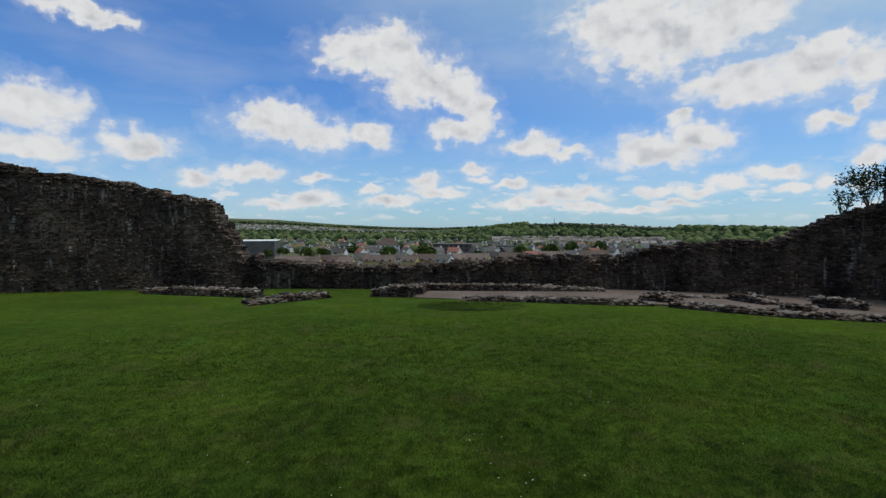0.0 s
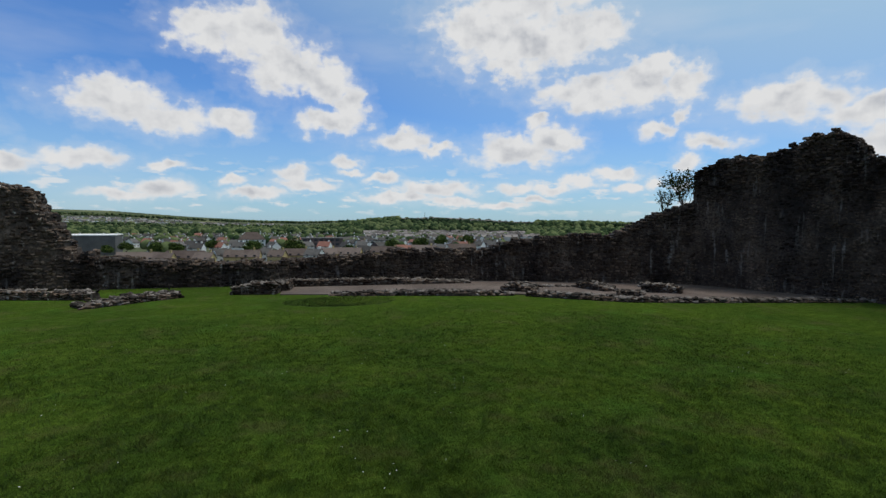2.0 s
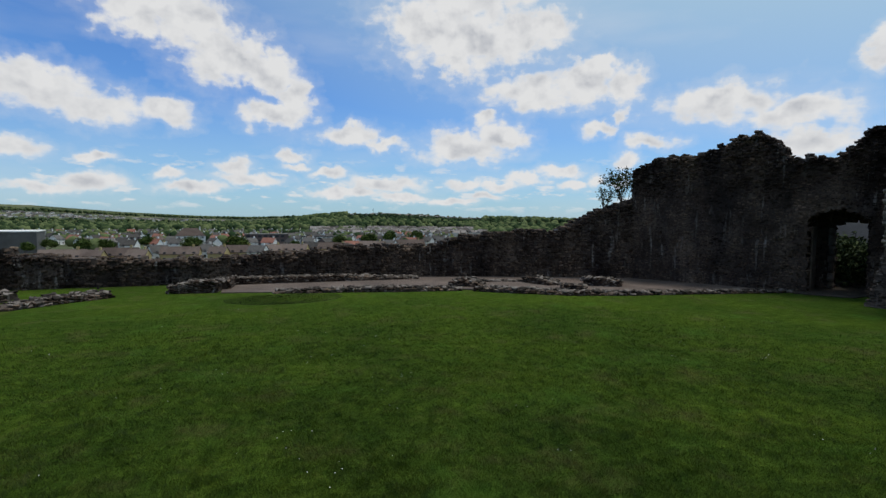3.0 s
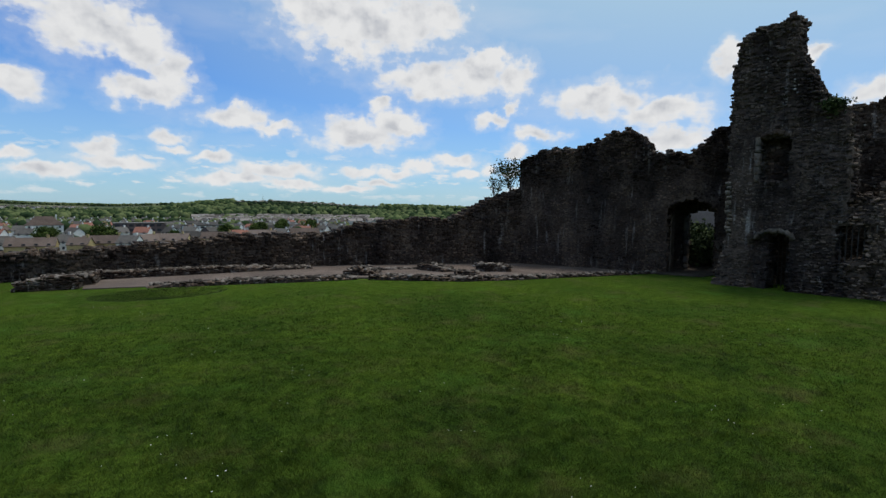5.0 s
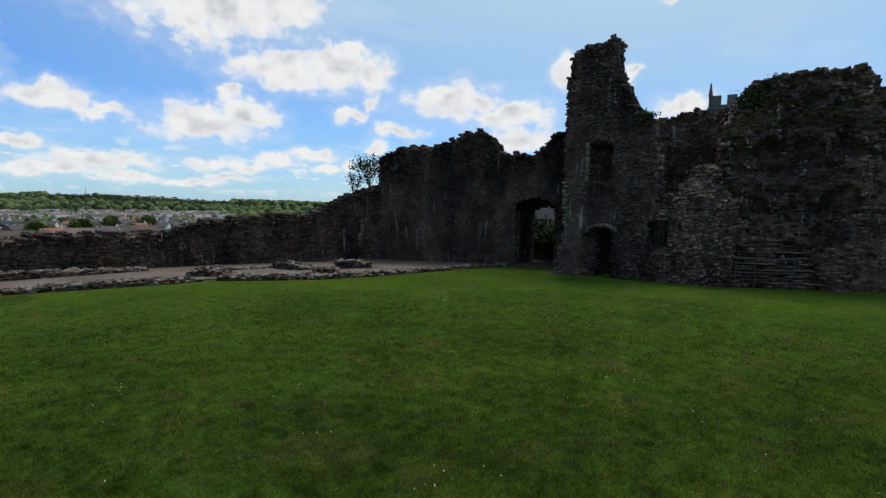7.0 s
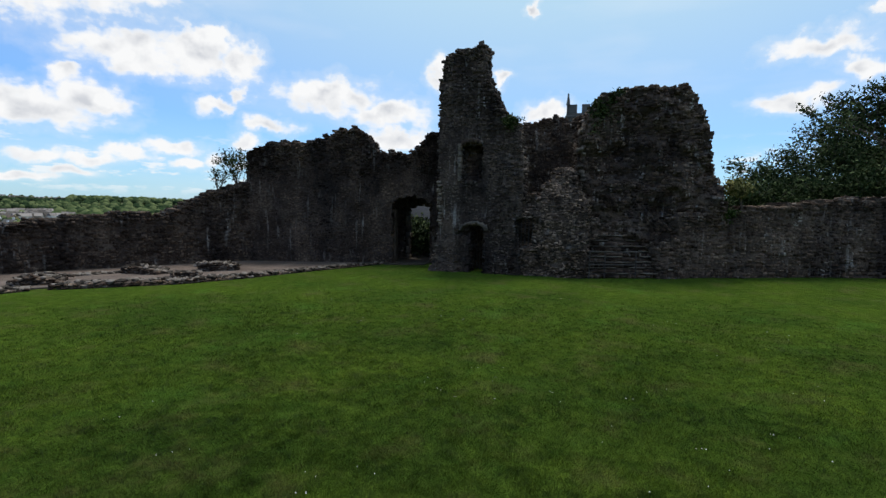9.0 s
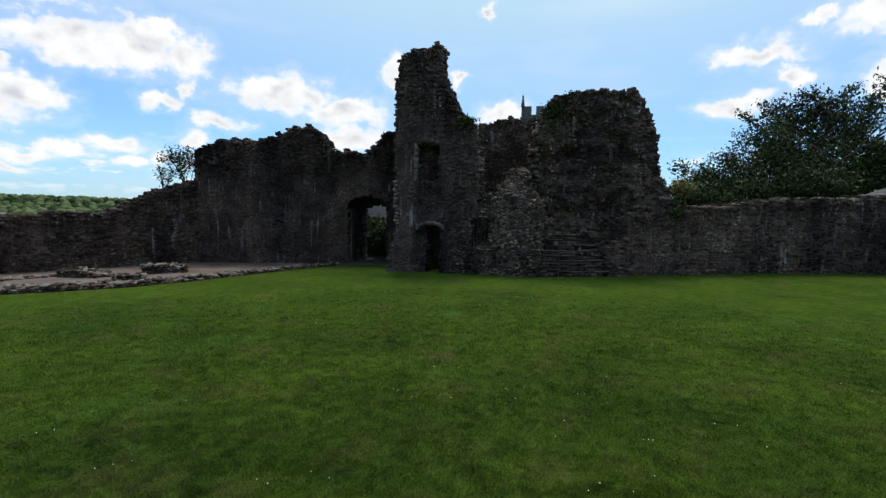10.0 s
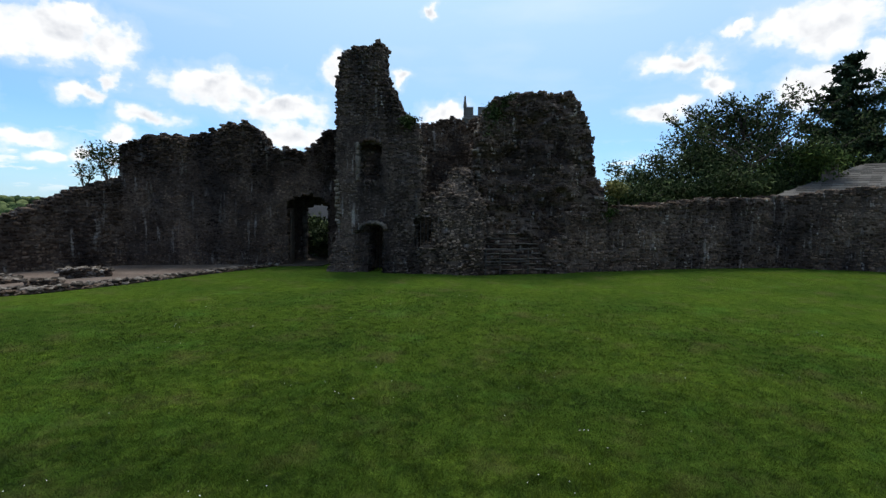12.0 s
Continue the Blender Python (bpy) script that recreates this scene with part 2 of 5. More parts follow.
    if lime:
        # thin runs of lime washed out of the joints, in patches
        runs, rv, where = nt.nodes.new("ShaderNodeTexNoise"), nt.nodes.new("ShaderNodeVectorMath"), nt.nodes.new("ShaderNodeTexNoise")
        runs.inputs["Scale"].default_value, runs.inputs["Detail"].default_value, runs.inputs["Roughness"].default_value = 6.0, 5.0, 0.6
        where.inputs["Scale"].default_value, where.inputs["Detail"].default_value = 0.75, 3.0
        rv.operation = "MULTIPLY"
        rv.inputs[1].default_value = (1, 1, 0.13)
        nt.links.new(geo.outputs["Position"], rv.inputs[0]), nt.links.new(rv.outputs[0], runs.inputs["Vector"])
        nt.links.new(geo.outputs["Position"], where.inputs["Vector"])
        rc, wc, both = nt.nodes.new("ShaderNodeMapRange"), nt.nodes.new("ShaderNodeMapRange"), nt.nodes.new("ShaderNodeMath")
        rc.inputs[1].default_value, rc.inputs[2].default_value, rc.inputs[4].default_value = 0.57, 0.70, lime
        wc.inputs[1].default_value, wc.inputs[2].default_value = 0.44, 0.64
        both.operation = "MULTIPLY"
        nt.links.new(runs.outputs[0], rc.inputs[0]), nt.links.new(where.outputs[0], wc.inputs[0])
        nt.links.new(rc.outputs[0], both.inputs[0]), nt.links.new(wc.outputs[0], both.inputs[1])
        ml = nt.nodes.new("ShaderNodeMix")
        ml.data_type = "RGBA"
        ml.inputs[7].default_value = (0.40, 0.38, 0.35, 1)
        nt.links.new(both.outputs[0], ml.inputs[0]), nt.links.new(colour, ml.inputs[6])
        colour = ml.outputs[2]
    nt.links.new(colour, b.inputs["Base Color"])
    if bump:
        bp = nt.nodes.new("ShaderNodeBump")
        bp.inputs["Strength"].default_value, bp.inputs["Distance"].default_value = bump, 0.03
        nt.links.new(mixv.outputs[0], bp.inputs["Height"]), nt.links.new(bp.outputs[0], b.inputs["Normal"])
    return m


STONE_TONES = [(0.0282, 0.0195, 0.0149), (0.0730, 0.0530, 0.0401), (0.1720, 0.1300, 0.1005)]
STONE = material("dark_limestone", STONE_TONES, 0.9, per="island", bump=0.8, spots=(0.30, 0.28, 0.25), spot_scale=5.0, spot_cut=0.615, spot_tall=0.25, per_amp=0.10, gloss=0.05, streak=0.55, lime=0.6)
STONE_ONE = material("limestone_block", STONE_TONES, 0.9, per="object", bump=0.8, spots=(0.30, 0.28, 0.25), spot_scale=5.0, spot_cut=0.615, spot_tall=0.25, per_amp=0.10, gloss=0.05, streak=0.55, lime=0.6)
# limestone and mortar again, darkened to put the north and gate walls' shade into colour
SHADED_TONES = [(0.0219, 0.0155, 0.0120), (0.0563, 0.0410, 0.0316), (0.1355, 0.1020, 0.0794)]
SHADED_STONE = material("shaded_limestone", SHADED_TONES, 0.9, per="island", bump=0.8, per_amp=0.10, gloss=0.05, streak=0.6, lime=0.6)
SHADED_ONE = material("shaded_limestone_block", SHADED_TONES, 0.9, per="object", bump=0.8, per_amp=0.10, gloss=0.05, streak=0.6, lime=0.6)
SHADED_MORTAR = material("shaded_mortar", [(0.0187, 0.0140, 0.0110), (0.0500, 0.0370, 0.0287), (0.1168, 0.0920, 0.0718)], 0.6, bump=0.9, fine=14.0, streak=0.5, lime=0.6)
TOWER_TONES = [(0.0291, 0.0235, 0.0201), (0.0771, 0.0620, 0.0517), (0.1824, 0.1500, 0.1254)]
TOWER_STONE = material("grey_limewashed_stone", TOWER_TONES, 0.9, per="island", bump=0.8, per_amp=0.10, gloss=0.05, streak=0.55, lime=0.85)
TOWER_ONE = material("grey_limewashed_block", TOWER_TONES, 0.9, per="object", bump=0.8, per_amp=0.10, gloss=0.05, streak=0.55, lime=0.85)
WARM = material("brown_rubble", [(0.034, 0.026, 0.020), (0.105, 0.080, 0.060), (0.26, 0.20, 0.155)], 0.6, per="island", bump=0.8, per_amp=0.20, gloss=0.08, streak=0.4)
WARM_ONE = material("brown_rubble_stone", [(0.034, 0.026, 0.020), (0.105, 0.080, 0.060), (0.26, 0.20, 0.155)], 0.6, per="object", bump=0.8, per_amp=0.20, gloss=0.08, streak=0.4)
CHURCH = material("weathered_grey_stone", [(0.06, 0.058, 0.055), (0.10, 0.097, 0.092), (0.15, 0.145, 0.14)], 0.8, bump=0.3)
MORTAR = material("old_mortar", [(0.0230, 0.0170, 0.0134), (0.0625, 0.0470, 0.0364), (0.1459, 0.1150, 0.0900)], 0.6, bump=0.9, fine=14.0, streak=0.5, lime=0.6)
PALE = material("pale_rubble", [(0.030, 0.025, 0.021), (0.078, 0.067, 0.056), (0.19, 0.165, 0.145)], 1.2, per="object", bump=0.8, gloss=0.08, per_amp=0.24, spots=(0.34, 0.32, 0.30), spot_scale=6.0, spot_cut=0.68)
DRESSED = material("dressed_stone", [(0.062, 0.052, 0.042), (0.13, 0.112, 0.090), (0.25, 0.218, 0.18)], 2.0, bump=0.6, gloss=0.08, streak=0.4)
SOIL = material("trodden_earth", [(0.020, 0.015, 0.011), (0.045, 0.035, 0.026), (0.085, 0.068, 0.052)], 1.5, bump=0.7, fine=18.0)
GRAVEL = material("gravel", [(0.066, 0.049, 0.040), (0.108, 0.081, 0.067), (0.175, 0.134, 0.113)], 0.8, fine=60.0, bump=0.6)
LEAF = material("tree_leaf", [(0.020, 0.036, 0.010), (0.050, 0.082, 0.020), (0.12, 0.155, 0.040)], 0.35, per="island", bump=0.0, rough=0.8, gloss=0.04)
# LEAF made darker, so backlit foliage carries its shade in the colour
LEAF_SHADED = material("shaded_green_leaf", [(0.012, 0.021, 0.008), (0.030, 0.047, 0.016), (0.075, 0.098, 0.034)], 0.35, per="island", bump=0.0, rough=0.7, gloss=0.06)
LEAF_DARK = material("conifer_needles", [(0.010, 0.020, 0.010), (0.020, 0.038, 0.018), (0.04, 0.06, 0.03)], 0.5, per="island", bump=0.0, rough=0.8, gloss=0.04)
LEAF_DRY = material("yellowing_leaf", [(0.05, 0.06, 0.015), (0.12, 0.12, 0.03), (0.22, 0.19, 0.06)], 0.8, per="island", bump=0.0)
BARK = material("bark", [(0.03, 0.024, 0.018), (0.07, 0.055, 0.042), (0.12, 0.10, 0.08)], 2.5, bump=0.8)
WOODS = material("far_woods", [(0.026, 0.044, 0.020), (0.058, 0.082, 0.034), (0.115, 0.138, 0.060)], 0.008, per="island", bump=0.0, fine=0.8, per_amp=0.25, gloss=0.0)
# conifer green, deepened further to hold the cloud shadow over that hillside
SHADED_CONIFERS = material("plantation", [(0.010, 0.019, 0.012), (0.022, 0.036, 0.019), (0.045, 0.062, 0.030)], 0.01, per="island", bump=0.0, fine=0.8, per_amp=0.2, gloss=0.0)
FAR_WALL = material("mixed_far_walls", [(0.20, 0.17, 0.14), (0.42, 0.39, 0.35), (0.68, 0.66, 0.62)], 0.05, per="island", per_amp=0.22, bump=0.0)
FAR_ROOF = material("mixed_far_roofs", [(0.06, 0.052, 0.046), (0.13, 0.112, 0.10), (0.27, 0.24, 0.22)], 0.05, per="island", per_amp=0.25, bump=0.0)
SLATE = material("roof_slate", [(0.048, 0.044, 0.040), (0.076, 0.070, 0.064), (0.12, 0.112, 0.103)], 0.5, per="object", bump=0.3)
SLATE_DARK = material("wet_dark_slate", [(0.022, 0.023, 0.026), (0.036, 0.038, 0.042), (0.055, 0.057, 0.062)], 0.5, bump=0.3)
TILE_BROWN = material("brown_roof_tile", [(0.07, 0.050, 0.042), (0.115, 0.085, 0.07), (0.17, 0.13, 0.11)], 0.2, per="object", bump=0.2)
TILE_RED = material("red_roof_tile", [(0.16, 0.075, 0.055), (0.25, 0.11, 0.08), (0.33, 0.16, 0.12)], 0.2, bump=0.2)
RENDER_W = material("white_render", [(0.55, 0.54, 0.51), (0.72, 0.71, 0.68), (0.82, 0.81, 0.79)], 0.2, bump=0.1)
BRICK_Y = material("buff_brick", [(0.30, 0.22, 0.10), (0.42, 0.32, 0.15), (0.52, 0.41, 0.22)], 0.3, bump=0.2)
GREY_CLAD = material("grey_cladding", [(0.07, 0.068, 0.066), (0.10, 0.097, 0.094), (0.14, 0.136, 0.13)], 0.15, bump=0.1)
DARK_CLAD = material("dark_brick", [(0.08, 0.06, 0.055), (0.12, 0.09, 0.085), (0.17, 0.13, 0.12)], 0.2, bump=0.1)
CHIMNEY = material("weathered_chimney_brick", [(0.16, 0.13, 0.115), (0.25, 0.215, 0.195), (0.36, 0.32, 0.30)], 1.5, bump=0.4)
WINDOW = material("dark_window_glass", [(0.03, 0.035, 0.04), (0.05, 0.055, 0.065)], 1.0, rough=0.15, bump=0.0)
IRON = material("weathered_iron", [(0.03, 0.03, 0.03), (0.06, 0.055, 0.05), (0.10, 0.085, 0.07)], 6.0, rough=0.6, bump=0.2)
PETAL = material("white_petals", [(0.6, 0.6, 0.55), (0.8, 0.8, 0.76)], 5.0, bump=0.0)


def lawn_colour(nt, geo):
    """Colour of the sward: fine tufts, darker and yellower patches, thin worn places and lush ones."""
    def noise_(scale, detail=6.0, rough=0.6):
        x = nt.nodes.new("ShaderNodeTexNoise")
        x.inputs["Scale"].default_value, x.inputs["Detail"].default_value, x.inputs["Roughness"].default_value = scale, detail, rough
        nt.links.new(geo.outputs["Position"], x.inputs["Vector"])
        return x.outputs[0]

    def ramp_(value, stops):
        r = nt.nodes.new("ShaderNodeValToRGB")
        for i, (at, c) in enumerate(stops):
            e = r.color_ramp.elements[i] if i < 2 else r.color_ramp.elements.new(at)
            e.position, e.color = at, (*c, 1)
        nt.links.new(value, r.inputs[0])
        return r.outputs[0]

    def mix_(f, a, c, mode="MIX"):
        x = nt.nodes.new("ShaderNodeMix")
        x.data_type, x.blend_type = "RGBA", mode
        for v, i in ((f, 0), (a, 6), (c, 7)):
            if isinstance(v, (int, float)):
                x.inputs[i].default_value = v
            elif isinstance(v, tuple):
                x.inputs[i].default_value = (*v, 1)
            else:
                nt.links.new(v, x.inputs[i])
        return x.outputs[2]

    def part_(value, lo, hi, most):
        x = nt.nodes.new("ShaderNodeMapRange")
        x.inputs[1].default_value, x.inputs[2].default_value, x.inputs[4].default_value = lo, hi, most
        nt.links.new(value, x.inputs[0])
        return x.outputs[0]

    fine = noise_(38.0, 8.0, 0.7)
    lawn = ramp_(fine, [(0.30, (0.018, 0.029, 0.006)), (0.72, (0.070, 0.104, 0.022)), (0.52, (0.037, 0.062, 0.011))])
    lawn = mix_(1.0, lawn, ramp_(noise_(4.2), [(0.34, (0.60, 0.66, 0.58)), (0.68, (1.40, 1.30, 1.18))]), "MULTIPLY")
    lawn = mix_(1.0, lawn, ramp_(noise_(12.0, 4.0), [(0.34, (0.74, 0.78, 0.74)), (0.66, (1.27, 1.24, 1.2))]), "MULTIPLY")
    lawn = mix_(1.0, lawn, ramp_(noise_(0.35, 4.0), [(0.35, (0.70, 0.76, 0.8)), (0.65, (1.28, 1.22, 0.95))]), "MULTIPLY")
    lawn = mix_(part_(noise_(1.1, 7.0, 0.66), 0.53, 0.72, 0.7), lawn, (0.075, 0.064, 0.026))
    lawn = mix_(part_(noise_(2.6, 5.0, 0.6), 0.58, 0.74, 0.55), lawn, (0.090, 0.105, 0.022))
    lawn = mix_(part_(noise_(0.8, 6.0, 0.6), 0.56, 0.72, 0.55), lawn, (0.054, 0.115, 0.017))
    return lawn, fine, noise_, ramp_, mix_


def blade_material():
    """Grass blades: the sward's colour, each blade a little lighter or darker, and light through the leaf."""
    m = bpy.data.materials.new("grass_blade")
    m.use_nodes = True
    nt = m.node_tree
    b = nt.nodes["Principled BSDF"]
    b.inputs["Roughness"].default_value, b.inputs["Specular IOR Level"].default_value = 0.6, 0.15
    geo = nt.nodes.new("ShaderNodeNewGeometry")
    lawn, fine, noise_, ramp_, mix_ = lawn_colour(nt, geo)
    tint = ramp_(geo.outputs["Random Per Island"], [(0.0, (0.85, 0.92, 0.85)), (1.0, (2.9, 2.4, 2.1)), (0.6, (1.3, 1.38, 1.2)), (0.9, (1.85, 1.75, 1.5))])
    colour = mix_(1.0, lawn, tint, "MULTIPLY")
    nt.links.new(colour, b.inputs["Base Color"])
    tr, ad, out = nt.nodes.new("ShaderNodeBsdfTranslucent"), nt.nodes.new("ShaderNodeMixShader"), nt.nodes["Material Output"]
    ad.inputs[0].default_value = 0.5
    nt.links.new(colour, tr.inputs[0]), nt.links.new(b.outputs[0], ad.inputs[1]), nt.links.new(tr.outputs[0], ad.inputs[2])
    nt.links.new(ad.outputs[0], out.inputs[0])
    return m


BLADE = blade_material()


def ground_material():
    """Mown grass in the ward, rougher pasture and scrub far off."""
    m = bpy.data.materials.new("grass_ground")
    m.use_nodes = True
    nt = m.node_tree
    b = nt.nodes["Principled BSDF"]
    b.inputs["Roughness"].default_value, b.inputs["Specular IOR Level"].default_value = 0.95, 0.0
    b.inputs["Sheen Roughness"].default_value = 0.45
    b.inputs["Sheen Tint"].default_value = (0.22, 0.42, 0.06, 1)
    geo = nt.nodes.new("ShaderNodeNewGeometry")
    lawn, fine, noise_, ramp_, mix_ = lawn_colour(nt, geo)
    field = ramp_(noise_(0.006, 7.0), [(0.40, (0.045, 0.062, 0.040)), (0.64, (0.13, 0.14, 0.075)), (0.5, (0.085, 0.098, 0.058))])
    ln = nt.nodes.new("ShaderNodeVectorMath")
    ln.operation = "LENGTH"
    nt.links.new(geo.outputs["Position"], ln.inputs[0])
    mr = nt.nodes.new("ShaderNodeMapRange")
    mr.inputs[1].default_value, mr.inputs[2].default_value = 40.0, 90.0
    nt.links.new(ln.outputs[1], mr.inputs[0])
    nap = nt.nodes.new("ShaderNodeMapRange")
    nap.inputs[3].default_value, nap.inputs[4].default_value = 0.25, 0.0
    nt.links.new(mr.outputs[0], nap.inputs[0]), nt.links.new(nap.outputs[0], b.inputs["Sheen Weight"])
    nt.links.new(mix_(mr.outputs[0], lawn, field), b.inputs["Base Color"])
    bp = nt.nodes.new("ShaderNodeBump")
    bp.inputs["Strength"].default_value, bp.inputs["Distance"].default_value = 0.9, 0.04
    nt.links.new(fine, bp.inputs["Height"]), nt.links.new(bp.outputs[0], b.inputs["Normal"])
    return m


GROUND = ground_material()


# ---------------------------------------------------------------- building helpers
rng = np.random.default_rng(7)


def mesh_of(name, verts, faces, material_):
    me = bpy.data.meshes.new(name)
    me.from_pydata([tuple(map(float, v)) for v in verts], [], faces)
    me.materials.append(material_)
    me.update()
    return me


def fast_mesh(name, verts, quads, material_):
    """Verts (n, 3) and faces (m, k) with one k."""
    verts, quads = np.asarray(verts, np.float32), np.asarray(quads, np.int32)
    me = bpy.data.meshes.new(name)
    k = quads.shape[1]
    me.vertices.add(len(verts)), me.loops.add(quads.size), me.polygons.add(len(quads))
    me.vertices.foreach_set("co", verts.ravel())
    me.loops.foreach_set("vertex_index", quads.ravel())
    me.polygons.foreach_set("loop_start", np.arange(0, quads.size, k, dtype=np.int32))
    me.materials.append(material_)
    me.update(calc_edges=True)
    me.validate()
    return me


def thing(name, at=(0, 0, 0), label="", category="", group="", kind=""):
    ob = new(name)
    ob.location = at
    return tagged(ob, label, category, group, kind)


def part(name, data, parent, label="", m=None, kind=""):
    """A mesh under a thing; data in the parent's own space, or placed by m."""
    ob = new(name, data)
    ob.parent = parent
    if m is not None:
        ob.matrix_basis = m
    return tagged(ob, label, kind=kind)


def bm_mesh(name, bm, material_):
    me = bpy.data.meshes.new(name)
    bm.to_mesh(me)
    bm.free()
    me.materials.append(material_)
    return me


def box_mesh(name, lo, hi, material_, bevel=0.02):
    bm = bmesh.new()
    bmesh.ops.create_cube(bm, size=1.0)
    lo, hi = Vector(lo), Vector(hi)
    for v in bm.verts:
        v.co = Vector(((v.co[i] + 0.5) * (hi[i] - lo[i]) + lo[i] for i in range(3)))
    if bevel:
        bmesh.ops.bevel(bm, geom=bm.edges, offset=bevel, segments=1, affect="EDGES")
    return bm_mesh(name, bm, material_)


def stone_shape(seed):
    """A rough block, one unit across, with a worn front at -y."""
    r = np.random.default_rng(seed)
    vs = []
    for y, inset in ((0.5, 0.0), (-0.22, 0.0), (-0.5, 0.16)):
        for sx, sz in ((-1, -1), (1, -1), (1, 1), (-1, 1)):
            k = 0.5 - inset * r.uniform(0.4, 1.5)
            vs.append((sx * k + r.uniform(-0.11, 0.11), y + (r.uniform(-0.14, 0.14) if y < 0.4 else 0), sz * k + r.uniform(-0.15, 0.15)))
    fs = []
    for ring in (0, 4):
        for i in range(4):
            j = (i + 1) % 4
            fs.append((ring + i, ring + j, ring + 4 + j, ring + 4 + i))
    fs += [(8, 9, 10, 11), (3, 2, 1, 0)]
    return np.array(vs), np.array(fs)


SHAPES = [stone_shape(100 + i) for i in range(14)]
STONE_DATA = {}


def stone_data(i, material_):
    key = (i, material_.name)
    if key not in STONE_DATA:
        STONE_DATA[key] = fast_mesh("stone", *SHAPES[i], material_)
    return STONE_DATA[key]


def lay_stones(parent, frames, single, joined_material, single_material):
    """frames: (4x4 placing, is its own part). Stones past the picked ones are joined into one mesh."""
    vs, fs, count = [], [], 0
    inv = Matrix.Translation(-Vector(parent.location))
    for k, (m, own) in enumerate(frames):
        i = k % len(SHAPES)
        m = inv @ m
        if own and single > 0:
            single -= 1
            part("stone", stone_data(i, single_material), parent, m=m)
        else:
            a = np.array(m)
            v, f = SHAPES[i]
            vs.append(v @ a[:3, :3].T + a[:3, 3])
            fs.append(f + count)
            count += len(v)
    if vs:
        part("stonework", fast_mesh("stonework", np.concatenate(vs), np.concatenate(fs), joined_material), parent, kind="stuff")


class Line:
    """A way on the plan; its front is the side that looks at the ward."""

    def __init__(self, pts, towards=(0, 0)):
        self.p = [Vector(q) for q in pts]
        self.s = [0.0]
        for a, b in zip(self.p, self.p[1:]):
            self.s.append(self.s[-1] + (b - a).length)
        self.length = self.s[-1]
        self.towards = Vector(towards)

    def at(self, s):
        i = 0
        while i < len(self.p) - 2 and s > self.s[i + 1]:
            i += 1
        a, b = self.p[i], self.p[i + 1]
        u = (b - a).normalized()
        q = a + u * (s - self.s[i])
        n = Vector((-u.y, u.x))
        if n.dot(self.towards - (a + b) / 2) < 0:
            n = -n
        return q, u, n


def lerp_profile(profile):
    xs, zs = [a for a, _ in profile], [b for _, b in profile]
    return lambda s: float(np.interp(s, xs, zs))


